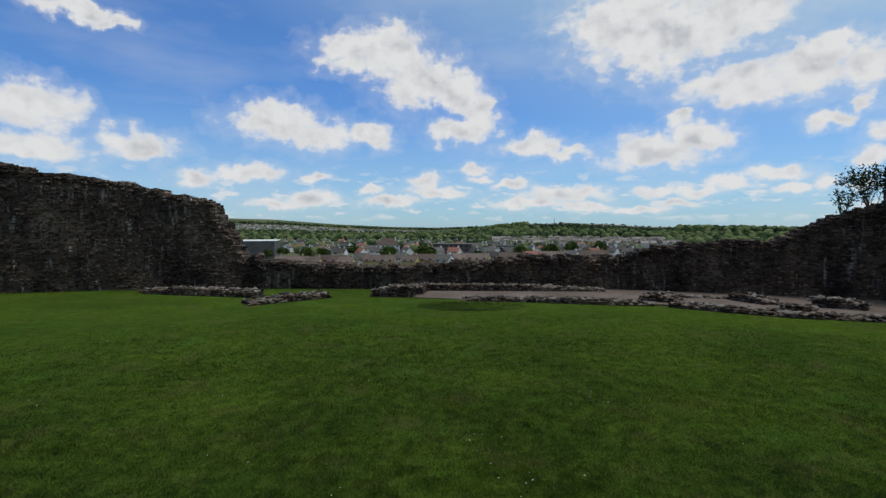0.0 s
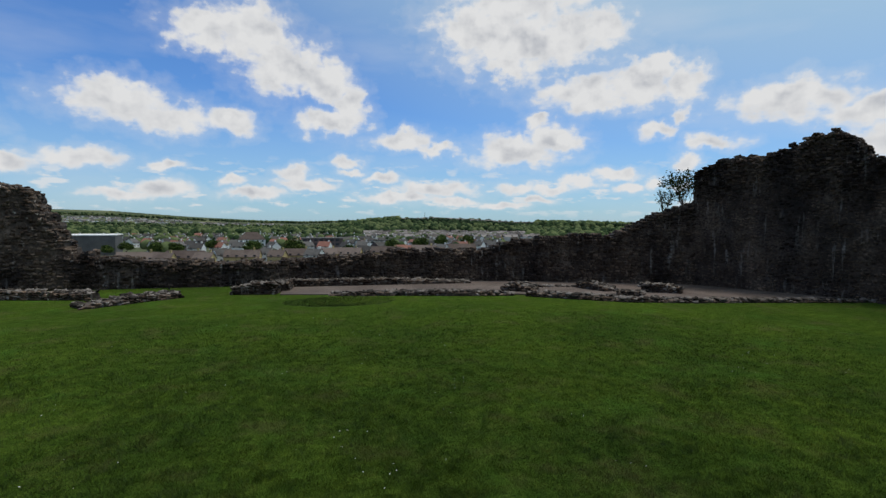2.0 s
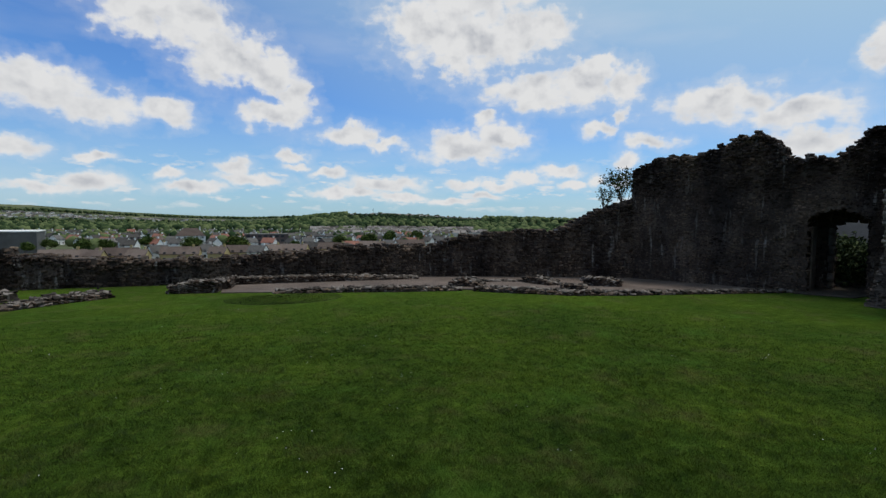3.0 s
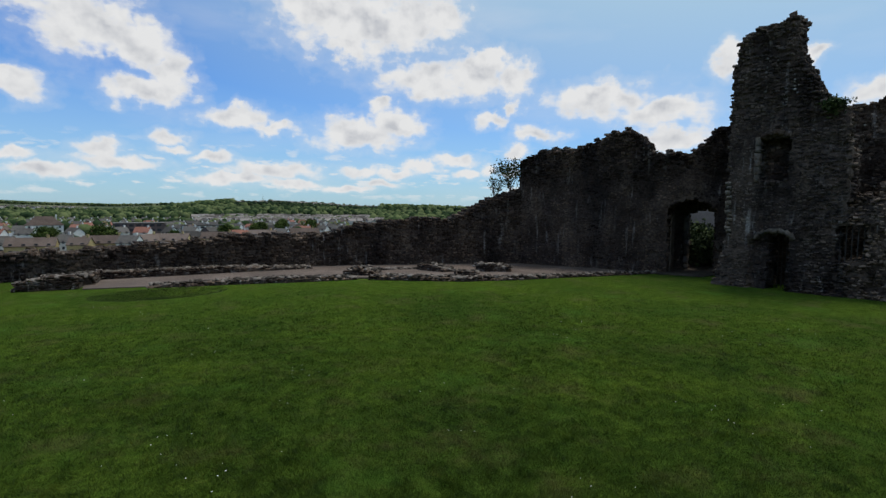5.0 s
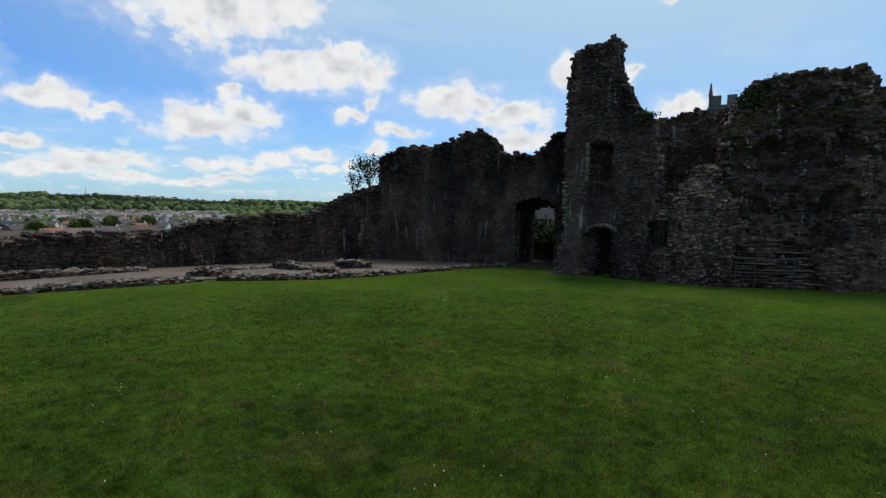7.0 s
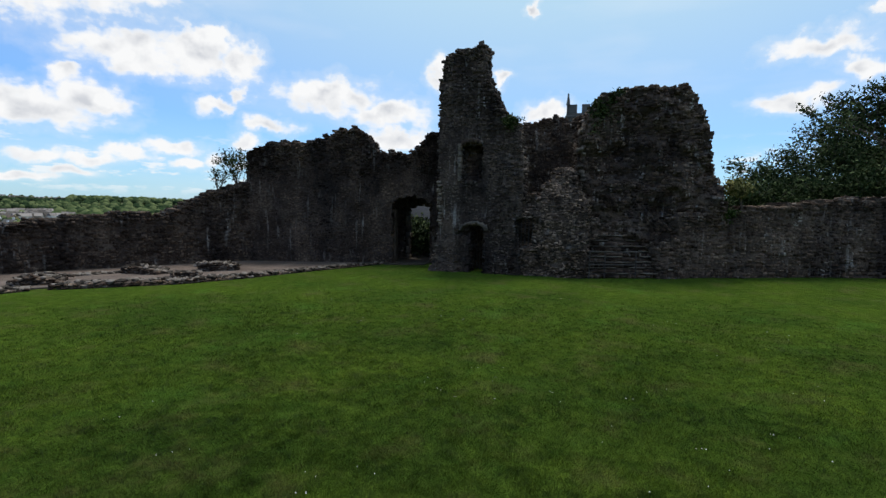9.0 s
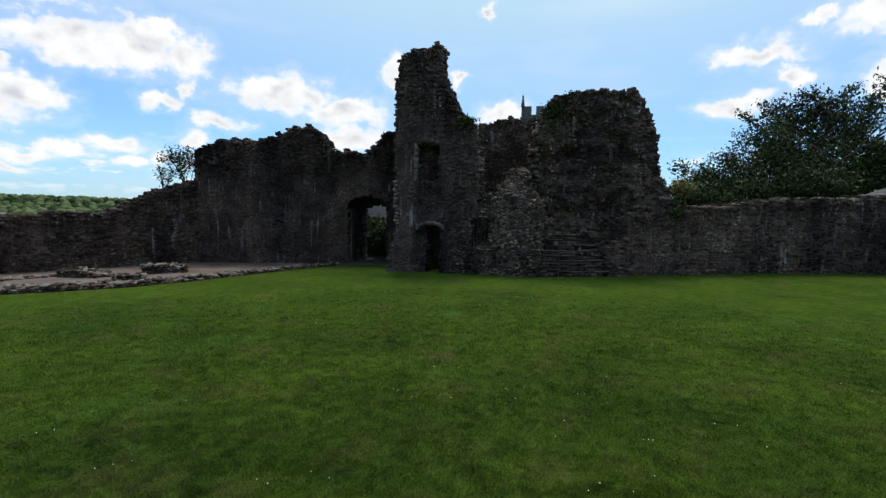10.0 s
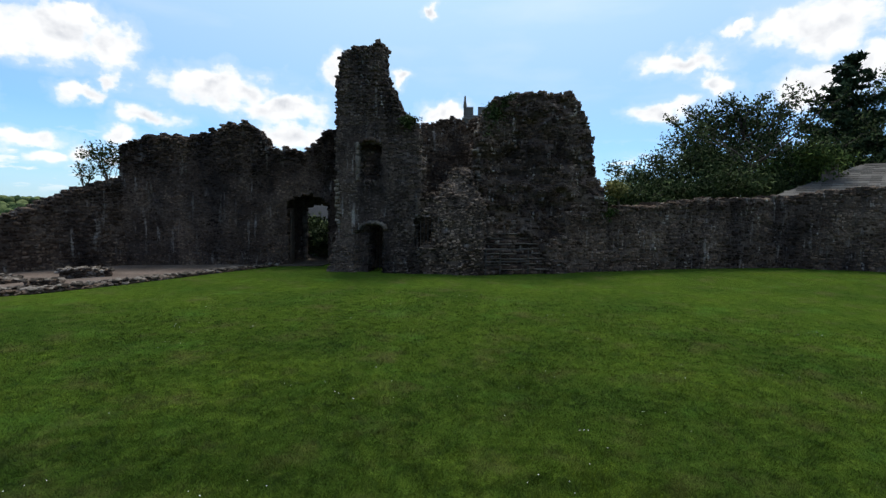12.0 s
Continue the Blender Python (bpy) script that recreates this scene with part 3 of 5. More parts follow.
def slab(parent, line, profile, thick, openings=(), base=-0.3, ds=0.16, dz=0.13, rough=0.06, ragged=0.10, lean=None, single=0, near=None,
         stone_h=(0.045, 0.12), stone_l=(0.07, 0.22), seed=1, mats=None, skip=0.16, left=None, proud=0.65, tumble=1.0):
    """A standing wall of rubble masonry: a mortared core in courses, broken along its top, and stones set in its front."""
    r = np.random.default_rng(seed)
    top = lerp_profile(profile)
    core_m, join_m, one_m = mats or (MORTAR, STONE, STONE_ONE)
    s0, s1 = profile[0][0], profile[-1][0]
    ni, nj = max(1, int(round((s1 - s0) / ds))), int(math.ceil((max(z for _, z in profile) + 0.4 - base) / dz))
    ds = (s1 - s0) / ni
    lump = [r.normal(0, ragged) for _ in range(ni + 1)]

    def solid(s, z):
        if s < s0 or s > s1 or z < base:
            return False
        i = min(ni, int((s - s0) / ds))
        if z > top(s) + lump[i]:
            return False
        if left and s < left(z):
            return False
        return not any(o(s, z) for o in openings)

    occ = np.array([[solid(s0 + (i + 0.5) * ds, base + (j + 0.5) * dz) for j in range(nj)] for i in range(ni)])
    verts, index, faces, loose = [], {}, [], []

    def front(s, z):
        d = rough * 1.6 * noise.noise((s * 0.7 + seed * 9.1, z * 0.9, 3.3)) + rough * noise.noise((s * 2.3 + seed, z * 2.9, 0.3))
        return d + (lean(s, z) if lean else 0.0)

    def vert(i, j, back):
        key = (i, j, back)
        if key not in index:
            rr = np.random.default_rng(i * 7919 + j * 104729 + seed)
            s, z = s0 + i * ds + rr.uniform(-0.05, 0.05), base + j * dz + rr.uniform(-0.035, 0.035)
            q, u, n = line.at(s)
            q = q - n * (thick + rr.uniform(-0.12, 0.12)) if back else q + n * front(s, z)
            index[key] = len(verts)
            verts.append(Vector((q.x, q.y, z)) - Vector(parent.location))
        return index[key]

    def filled(i, j):
        return 0 <= i < ni and 0 <= j < nj and occ[i, j]

    for i in range(ni):
        for j in range(nj):
            if not occ[i, j]:
                continue
            c = [(i, j), (i + 1, j), (i + 1, j + 1), (i, j + 1)]
            faces.append([vert(*q, False) for q in c])
            faces.append([vert(*q, True) for q in reversed(c)])
            for (a, b), (di, dj) in (((c[0], c[1]), (0, -1)), ((c[1], c[2]), (1, 0)), ((c[2], c[3]), (0, 1)), ((c[3], c[0]), (-1, 0))):
                if not filled(i + di, j + dj):
                    faces.append([vert(*b, False), vert(*a, False), vert(*a, True), vert(*b, True)])
    for i in range(ni):
        for j in range(nj):
            if occ[i, j]:
                for di, dj in ((1, 0), (0, 1), (-1, 0)):
                    if not filled(i + di, j + dj) and 0 <= j + dj and skip < 0.9:
                        for _ in range(max(1, int(thick / 0.36))):
                            ss, zz = s0 + (i + 0.5 + 0.42 * di) * ds, base + (j + 0.5 + 0.42 * dj) * dz
                            q, u, n = line.at(ss)
                            dd = r.uniform(0.05 - min(0.0, front(ss, zz)), thick - 0.05)
                            q = q - n * dd
                            sx, sy, sz = r.uniform(0.09, 0.22), r.uniform(0.11, 0.25), r.uniform(0.04, 0.10)
                            m = Matrix(((u.x, -n.x, 0, q.x), (u.y, -n.y, 0, q.y), (0, 0, 1, zz), (0, 0, 0, 1)))
                            loose.append((m @ Euler((r.normal(0, 0.15), r.normal(0, 0.15), r.normal(0, 0.5))).to_matrix().to_4x4() @ Matrix.Diagonal((sx, sy, sz, 1)), False))
    part("masonry_core", mesh_of("masonry_core", verts, faces, core_m), parent)
    frames = []
    z = max(base, -0.12)
    zmax = max(v for _, v in profile) + 0.3
    while z < zmax:
        h = r.uniform(*stone_h)
        s = s0 - r.uniform(0, 0.3)
        while s < s1 + 0.1:
            ln = r.uniform(*stone_l) * (1.25 if h > 0.12 else 1.0)
            hh = h * r.uniform(0.75, 1.35)
            c, zc = s + ln / 2, z + h / 2 + r.normal(0, 0.02)
            if solid(c, zc) and (solid(c - ln * 0.4, zc) or solid(c + ln * 0.4, zc)) and r.random() > skip:
                edge = not solid(c, zc + 0.3)
                q, u, n = line.at(c)
                pr = proud(c, zc) if callable(proud) else proud
                out = front(c, zc) + pr * (r.uniform(-0.02, 0.06) + (0.05 if r.random() < 0.06 else 0)) - 0.025 * (1 - pr) + (r.uniform(0, 0.08) if edge else 0)
                depth = 0.28
                tilt = r.normal(0, 0.14 if edge else 0.07) * tumble
                yaw = r.normal(0, 0.10) * tumble
                m = Matrix(((u.x, -n.x, 0, q.x + n.x * (out - depth / 2 + 0.03)), (u.y, -n.y, 0, q.y + n.y * (out - depth / 2 + 0.03)), (0, 0, 1, zc), (0, 0, 0, 1)))
                m = m @ Matrix.Rotation(yaw, 4, "Z") @ Matrix.Rotation(tilt, 4, "Y") @ Matrix.Diagonal((ln * 0.97, depth, hh * 0.97, 1))
                frames.append((m, bool(near and near[0] <= c <= near[1])))
            s += ln + 0.012
        z += h + 0.01
    lay_stones(parent, frames + loose, single, join_m, one_m)


def rubble(parent, line, width, profile, seed, mats=(PALE, STONE_ONE), size=(0.08, 0.20), density=1.0):
    """A low ruined wall: stones lying in rough courses, paler on top to colour in the light there."""
    r = np.random.default_rng(seed)
    top = lerp_profile(profile)
    loc = Vector(parent.location)
    s = 0.0
    verts, faces = [], []
    steps = max(3, int(line.length / 0.35))
    for i in range(steps + 1):
        ss = line.length * i / steps
        q, u, n = line.at(ss)
        h = max(0.03, top(ss) * 0.55 + r.normal(0, 0.02))
        for k, (o, z) in enumerate(((0.5, -0.15), (0.46, h * 0.7), (0.25, h), (-0.25, h), (-0.46, h * 0.7), (-0.5, -0.15))):
            p = q + n * (o * width * (0.85 if i in (0, steps) else 1) + r.normal(0, 0.03))
            verts.append(Vector((p.x, p.y, z)) - loc)
    for i in range(steps):
        for k in range(5):
            a = i * 6 + k
            faces.append((a, a + 1, a + 7, a + 6))
    faces += [tuple(range(5, -1, -1)), tuple(range(steps * 6, steps * 6 + 6))]
    part("earth_core", mesh_of("earth_core", verts, faces, MORTAR), parent)
    while s < line.length:
        q, u, n = line.at(s)
        h = top(s)
        rows = max(1, int(h / 0.095))
        for k in range(rows + 3):
            if r.random() > density:
                continue
            on_top = k >= rows
            lx, ly, lz = r.uniform(*size), r.uniform(0.08, 0.17), r.uniform(0.03, 0.08)
            o = r.uniform(-0.4, 0.4) * width if on_top else width * 0.5 - ly * 0.35
            z = h * 0.58 + lz * 0.1 if on_top else 0.03 + k * 0.07
            p = q + n * o + u * r.uniform(-0.1, 0.1)
            m = Matrix(((u.x, -n.x, 0, p.x), (u.y, -n.y, 0, p.y), (0, 0, 1, z), (0, 0, 0, 1)))
            m = m @ Euler((r.normal(0, 0.25), r.normal(0, 0.25), r.normal(0, 0.9 if on_top else 0.25))).to_matrix().to_4x4() @ Matrix.Diagonal((lx, ly, lz, 1))
            part("stone", stone_data(int(r.integers(14)), mats[0] if on_top or r.random() < 0.3 else mats[1]), parent, m=Matrix.Translation(-loc) @ m)
        s += r.uniform(0.08, 0.135)


def polar(az, dist, z=0.0):
    a = radians(az)
    return Vector((dist * math.sin(a), dist * math.cos(a), z))


# ---------------------------------------------------------------- ground
def smooth(a, b, x):
    t = np.clip((x - a) / (b - a), 0, 1)
    return t * t * (3 - 2 * t)


RIDGE_AZ, RIDGE_EL = [-60, -24, -19, -12, -5.4, 3, 10, 60], [1.2, 1.28, 1.2, 0.70, 0.40, 0.28, 0.2, 0.1]
HILL_AZ, HILL_EL = [-2, 3, 6.2, 9, 13.7, 18, 22.4, 30, 36, 44], [-0.9, -0.35, 0.15, 0.42, 0.55, 0.36, 0.08, -0.02, -0.22, -0.4]


def ground_height(az, r, x, y):
    """The ward is level; to the north the castle hill drops to the town in the valley, and hills close the view."""
    fall = 1 - smooth(44, 66, np.where(az < -110, 180, az))
    fall = fall * smooth(-130, -80, az)
    z = -18.0 * smooth(27, 95, r) * fall
    hill = np.interp(az, HILL_AZ, HILL_EL)
    ramp_ = smooth(800, 1500, r) * fall
    hz = 2.4 + 1500 * np.tan(np.radians(hill))
    z = z + np.where((az > -6) & (az < 50), np.maximum(0, hz + 18) * ramp_ * smooth(-4, 3, az), 0)
    ridge = 2.4 + 4200 * np.tan(np.radians(np.interp(az, RIDGE_AZ, RIDGE_EL)))
    z = z + (ridge + 18) * smooth(2300, 4200, r) * fall * (1 - smooth(4, 12, az))
    z = z - 0.22 * np.exp(-(((x - 0.9) / 1.35) ** 2 + ((y - 15.9) / 0.75) ** 2) ** 2)
    wob = 0.035 * np.sin(x * 0.55 + 1.0) * np.sin(y * 0.43) * smooth(4, 8, r) * (1 - smooth(15, 19, r))
    return z + wob


def build_ground():
    radii = np.concatenate([np.arange(0.4, 24, 0.28), np.arange(24, 60, 2.0), np.geomspace(60, 4900, 70)])
    azs = np.radians(np.arange(-180, 180, 1.0))
    rr, aa = np.meshgrid(radii, azs, indexing="ij")
    x, y = rr * np.sin(aa), rr * np.cos(aa)
    z = ground_height(np.degrees(aa), rr, x, y)
    v = np.stack([x, y, z], -1).reshape(-1, 3)
    na, nr = len(azs), len(radii)
    i, j = np.meshgrid(np.arange(nr - 1), np.arange(na), indexing="ij")
    k = (j + 1) % na
    q = np.stack([i * na + j, (i + 1) * na + j, (i + 1) * na + k, i * na + k], -1).reshape(-1, 4)[:, ::-1]
    v = np.vstack([v, [[0, 0, 0]]])
    ob = new("ground", fast_mesh("ground", v, q, GROUND))
    bm = bmesh.new()
    bm.from_mesh(ob.data)
    bm.verts.ensure_lookup_table()
    c = bm.verts[len(v) - 1]
    for jj in range(na):
        bm.faces.new((bm.verts[(jj + 1) % na], bm.verts[jj], c))
    bmesh.ops.recalc_face_normals(bm, faces=bm.faces)
    bm.to_mesh(ob.data)
    bm.free()
    ob.data.polygons.foreach_set("use_smooth", [True] * len(ob.data.polygons))
    tagged(ob, "mown green lawn of the castle ward, falling to the valley beyond", "ground", kind="structure")


def height_at(x, y):
    return float(ground_height(np.array(math.degrees(math.atan2(x, y))), np.array(math.hypot(x, y)), np.array(x), np.array(y)))


build_ground()


def build_gravel():
    """The gravel floor of the ruined range, a thin bed with a soft edge."""
    outline = [(-1.0, 17.7), (0.7, 17.3), (3.6, 16.75), (6.8, 16.1), (7.4, 15.8), (9.7, 13.95), (12.5, 13.1), (17.4, 11.92),
               (14.9, 16.9), (9.5, 19.3), (6.5, 20.2), (-1.0, 20.4)]
    bm = bmesh.new()
    up = [bm.verts.new((x, y, 0.035)) for x, y in outline]
    bm.faces.new(up)
    ext = bmesh.ops.extrude_face_region(bm, geom=bm.faces[:])
    for e in ext["geom"]:
        if isinstance(e, bmesh.types.BMVert):
            e.co.z = -0.25
    bmesh.ops.recalc_face_normals(bm, faces=bm.faces)
    tagged(new("gravel_floor", bm_mesh("gravel_floor", bm, GRAVEL)), "pinkish grey gravel floor inside low ruined walls", "gravel", kind="structure")


build_gravel()


def build_threshold():
    """Trodden stony ground through the gateway."""
    outline = [(17.1, 11.6), (17.85, 10.2), (20.5, 10.6), (26, 13.0), (24.5, 16.5), (19.6, 12.9)]
    bm = bmesh.new()
    bm.faces.new([bm.verts.new((x, y, 0.03)) for x, y in outline])
    for e in bmesh.ops.extrude_face_region(bm, geom=bm.faces[:])["geom"]:
        if isinstance(e, bmesh.types.BMVert):
            e.co.z = -0.2
    bmesh.ops.recalc_face_normals(bm, faces=bm.faces)
    tagged(new("gateway_floor", bm_mesh("gateway_floor", bm, SOIL)), "trodden dark earth and stone through the gateway", "path", kind="structure")


build_threshold()


# ---------------------------------------------------------------- curtain walls
def arch(s0, s1, z0, spring, crown):
    def inside(s, z):
        if not (s0 < s < s1 and z > z0):
            return False
        k = (s - (s0 + s1) / 2) / ((s1 - s0) / 2)
        return z < spring + (crown - spring) * math.sqrt(max(0, 1 - k * k))
    return inside


def rect(s0, s1, z0, z1):
    return lambda s, z: s0 < s < s1 and z0 < z < z1


wall_west = thing("wall_west", (-12, 20.4, 0), "tall dark rubble stone curtain wall, broken off at one end", "castle wall", kind="structure")
slab(wall_west, Line([(-30.0, 15.6), (-12.0, 20.5), (-6.1, 20.7)]),
     [(0, 5.6), (9, 5.25), (13.6, 4.95), (14.4, 4.72), (16.0, 4.55), (18.2, 4.2), (19.2, 3.9), (21.15, 3.55), (21.25, 2.95), (21.55, 2.6), (22.0, 1.9), (22.3, 1.25), (24.5, 1.05)],
     1.3, seed=3, single=300, near=(17.5, 22.5), ragged=0.05)
wall_north = thing("wall_north", (2, 20.4, 0), "low ruined dark stone curtain wall with an uneven top", "castle wall", kind="structure")
slab(wall_north, Line([(-6.1, 20.7), (6.5, 20.3), (9.5, 19.4), (15.36, 16.74)]),
     [(0, 1.05), (1.2, 0.92), (4.6, 0.93), (7.45, 1.08), (8.8, 1.2), (9.9, 1.30), (13.2, 1.36), (13.6, 1.5), (14.6, 1.76), (16.3, 1.94), (18.8, 2.02), (19.3, 2.3), (20.2, 2.86), (21.67, 3.2), (22.15, 3.3)],
     1.3, seed=5, mats=(SHADED_MORTAR, SHADED_STONE, SHADED_ONE), single=300, near=(6, 12), ragged=0.05)
wall_gate = thing("wall_gate", (17, 13, 0), "high dark stone wall with an arched gateway and crumbled top", "castle wall", kind="structure")
slab(wall_gate, Line([(14.9, 16.95), (19.0, 9.2)]),
     [(0, 4.6), (0.8, 4.86), (1.5, 4.97), (2.3, 4.98), (3.4, 5.23), (4.3, 5.63), (4.8, 5.5), (5.4, 4.65), (6.0, 4.58), (6.4, 4.48), (7.0, 4.68), (7.55, 5.4), (8.77, 5.6)],
     1.7, [arch(5.98, 7.66, -1, 2.36, 2.82)], seed=8, mats=(SHADED_MORTAR, SHADED_STONE, SHADED_ONE), single=300, near=(2.5, 5.9), rough=0.05, ragged=0.06, proud=lambda s, z: 0.12 + 1.3 * float(smooth(3.3, 4.3, z + 0.3 * math.sin(1.7 * s))), stone_h=(0.035, 0.085), stone_l=(0.06, 0.17), ds=0.11, dz=0.085)

passage = thing("gate_passage_wall", (19.0, 12.3, 0), "rear wall of the gate passage with a narrower opening", "castle wall")
GATE_BACK = Line([(17.6, 16.0), (20.9, 9.76)])
slab(passage, GATE_BACK, [(0, 4.0), (6.9, 4.0)], 0.5, [arch(4.49, 5.79, -1, 2.15, 2.45)], seed=9, rough=0.04, ds=0.11, dz=0.09)

wall_east = thing("wall_east", (22.5, -4, 0), "dark stone boundary wall of rough coursed rubble", "castle wall", kind="structure")
slab(wall_east, Line([(19.6, 0.9), (23.1, -4.0), (25.2, -8.0), (25.2, -22.0)]),
     [(0, 2.15), (1.6, 2.38), (3.8, 2.62), (8, 2.93), (10.7, 3.05), (12.5, 3.32), (14, 3.46), (24.5, 3.6)],
     0.9, seed=11, single=300, near=(2, 8), ragged=0.04, stone_h=(0.05, 0.13), stone_l=(0.08, 0.26), proud=0.4)
# added out of view to close the ward; also holds back light from behind
wall_south = thing("wall_south", (0, -21, 0), "unseen plain stone wall added to close the ward", "castle wall", kind="structure")
slab(wall_south, Line([(25.2, -22), (-30, -21), (-30, 15.6)]), [(0, 4.5), (40, 5.0), (91.7, 5.6)], 1.2, seed=13, ds=0.8, dz=0.5, skip=1.0)


# ---------------------------------------------------------------- ruined gate tower
FACE = Line([(16.65, 9.1), (17.75, 3.75)])
tower = thing("ruined_tower", (18.0, 7.6, 0), "tall broken stone tower with a doorway and an upper window", "tower")
slab(tower, FACE,
     [(-0.1, 0.3), (0.05, 1.2), (0.2, 5.8), (0.3, 6.83), (0.45, 7.8), (0.72, 8.02), (1.3, 8.05), (1.8, 8.2), (1.92, 7.8), (1.95, 7.1), (2.4, 6.15), (2.65, 5.8), (3.1, 5.35), (3.32, 4.0), (3.34, 2.7)],
     1.1, [arch(1.42, 1.98, -1, 1.55, 1.74), rect(1.12, 1.88, 3.36, 4.62), rect(3.10, 3.6, 0.95, 2.0)], seed=21, mats=(MORTAR, TOWER_STONE, TOWER_ONE), single=260, near=(0, 3.4), ragged=0.05, ds=0.12, dz=0.11, proud=lambda s, z: 0.2 + 1.1 * float(smooth(4.6, 6.2, z)) + 0.7 * float(smooth(1.9, 2.6, s)), stone_h=(0.035, 0.085), stone_l=(0.06, 0.17),
     lean=lambda s, z: 0.16 * max(0, 1.3 - z) / 1.3 - (0.2 if 0.97 < s < 1.45 and z < 1.5 else 0), left=lambda z: -0.05 + 0.28 * smooth(0, 1.3, z))
room = thing("ruined_gatehouse_front", (17.4, 5.0, 0), "broken rubble wall with a small barred window", "ruin")
slab(room, Line([(17.32, 5.83), (17.77, 3.63)]),
     [(0, 2.75), (0.2, 2.85), (0.45, 2.92), (0.72, 3.15), (0.98, 3.62), (1.2, 3.80), (1.7, 3.74), (1.88, 3.35), (2.05, 2.85), (2.25, 2.35)],
     1.7, [rect(-0.2, 0.45, 0.95, 2.0)], seed=23, single=290, near=(0, 2.3), ragged=0.08, rough=0.12, mats=(MORTAR, WARM, WARM_ONE), stone_h=(0.035, 0.085), stone_l=(0.05, 0.15), proud=1.15, tumble=2.6,
     lean=lambda s, z: -0.45 * max(0, z - 2.1))
back = thing("ruined_inner_wall", (20.8, 6, 0), "dark inner wall of the gatehouse with a broken window", "ruin")
slab(back, Line([(20.1, 9.4), (21.3, 3.4)]),
     [(0, 5.4), (2.3, 5.67), (3.0, 6.01), (4.2, 6.09), (6.1, 6.2)], 1.0, [rect(4.78, 5.1, 4.0, 5.2)], seed=25, rough=0.14, ragged=0.1)
block = thing("ruined_keep_wall", (19.9, 2, 0), "thick weathered stone wall mass with ivy on top", "ruin")
slab(block, Line([(19.0, 4.5), (20.6, -0.5)]),
     [(0.05, 3.0), (0.3, 5.5), (0.55, 5.95), (0.95, 6.5), (1.65, 6.68), (2.6, 6.72), (3.6, 6.74), (3.75, 6.85), (4.0, 6.5), (4.25, 6.05), (4.6, 5.05), (4.8, 3.9), (5.1, 3.2), (5.25, 2.3)],
     2.2, seed=27, single=260, near=(0.5, 5), ragged=0.06, rough=0.30, ds=0.12, dz=0.11, skip=0.28, proud=1.25, tumble=1.6)


def step_core(a, u, n, loc, s0, s1, d0, z):
    pts = [a + u * s + n * d for s, d in ((s0, d0 + 0.05), (s1, d0 + 0.05), (s1, d0 + 0.7), (s0, d0 + 0.7))]
    v = [(q.x - loc.x, q.y - loc.y, zz) for zz in (-0.1, z - 0.03) for q in pts]
    return v, [(0, 1, 5, 4), (1, 2, 6, 5), (2, 3, 7, 6), (3, 0, 4, 7), (4, 5, 6, 7)]


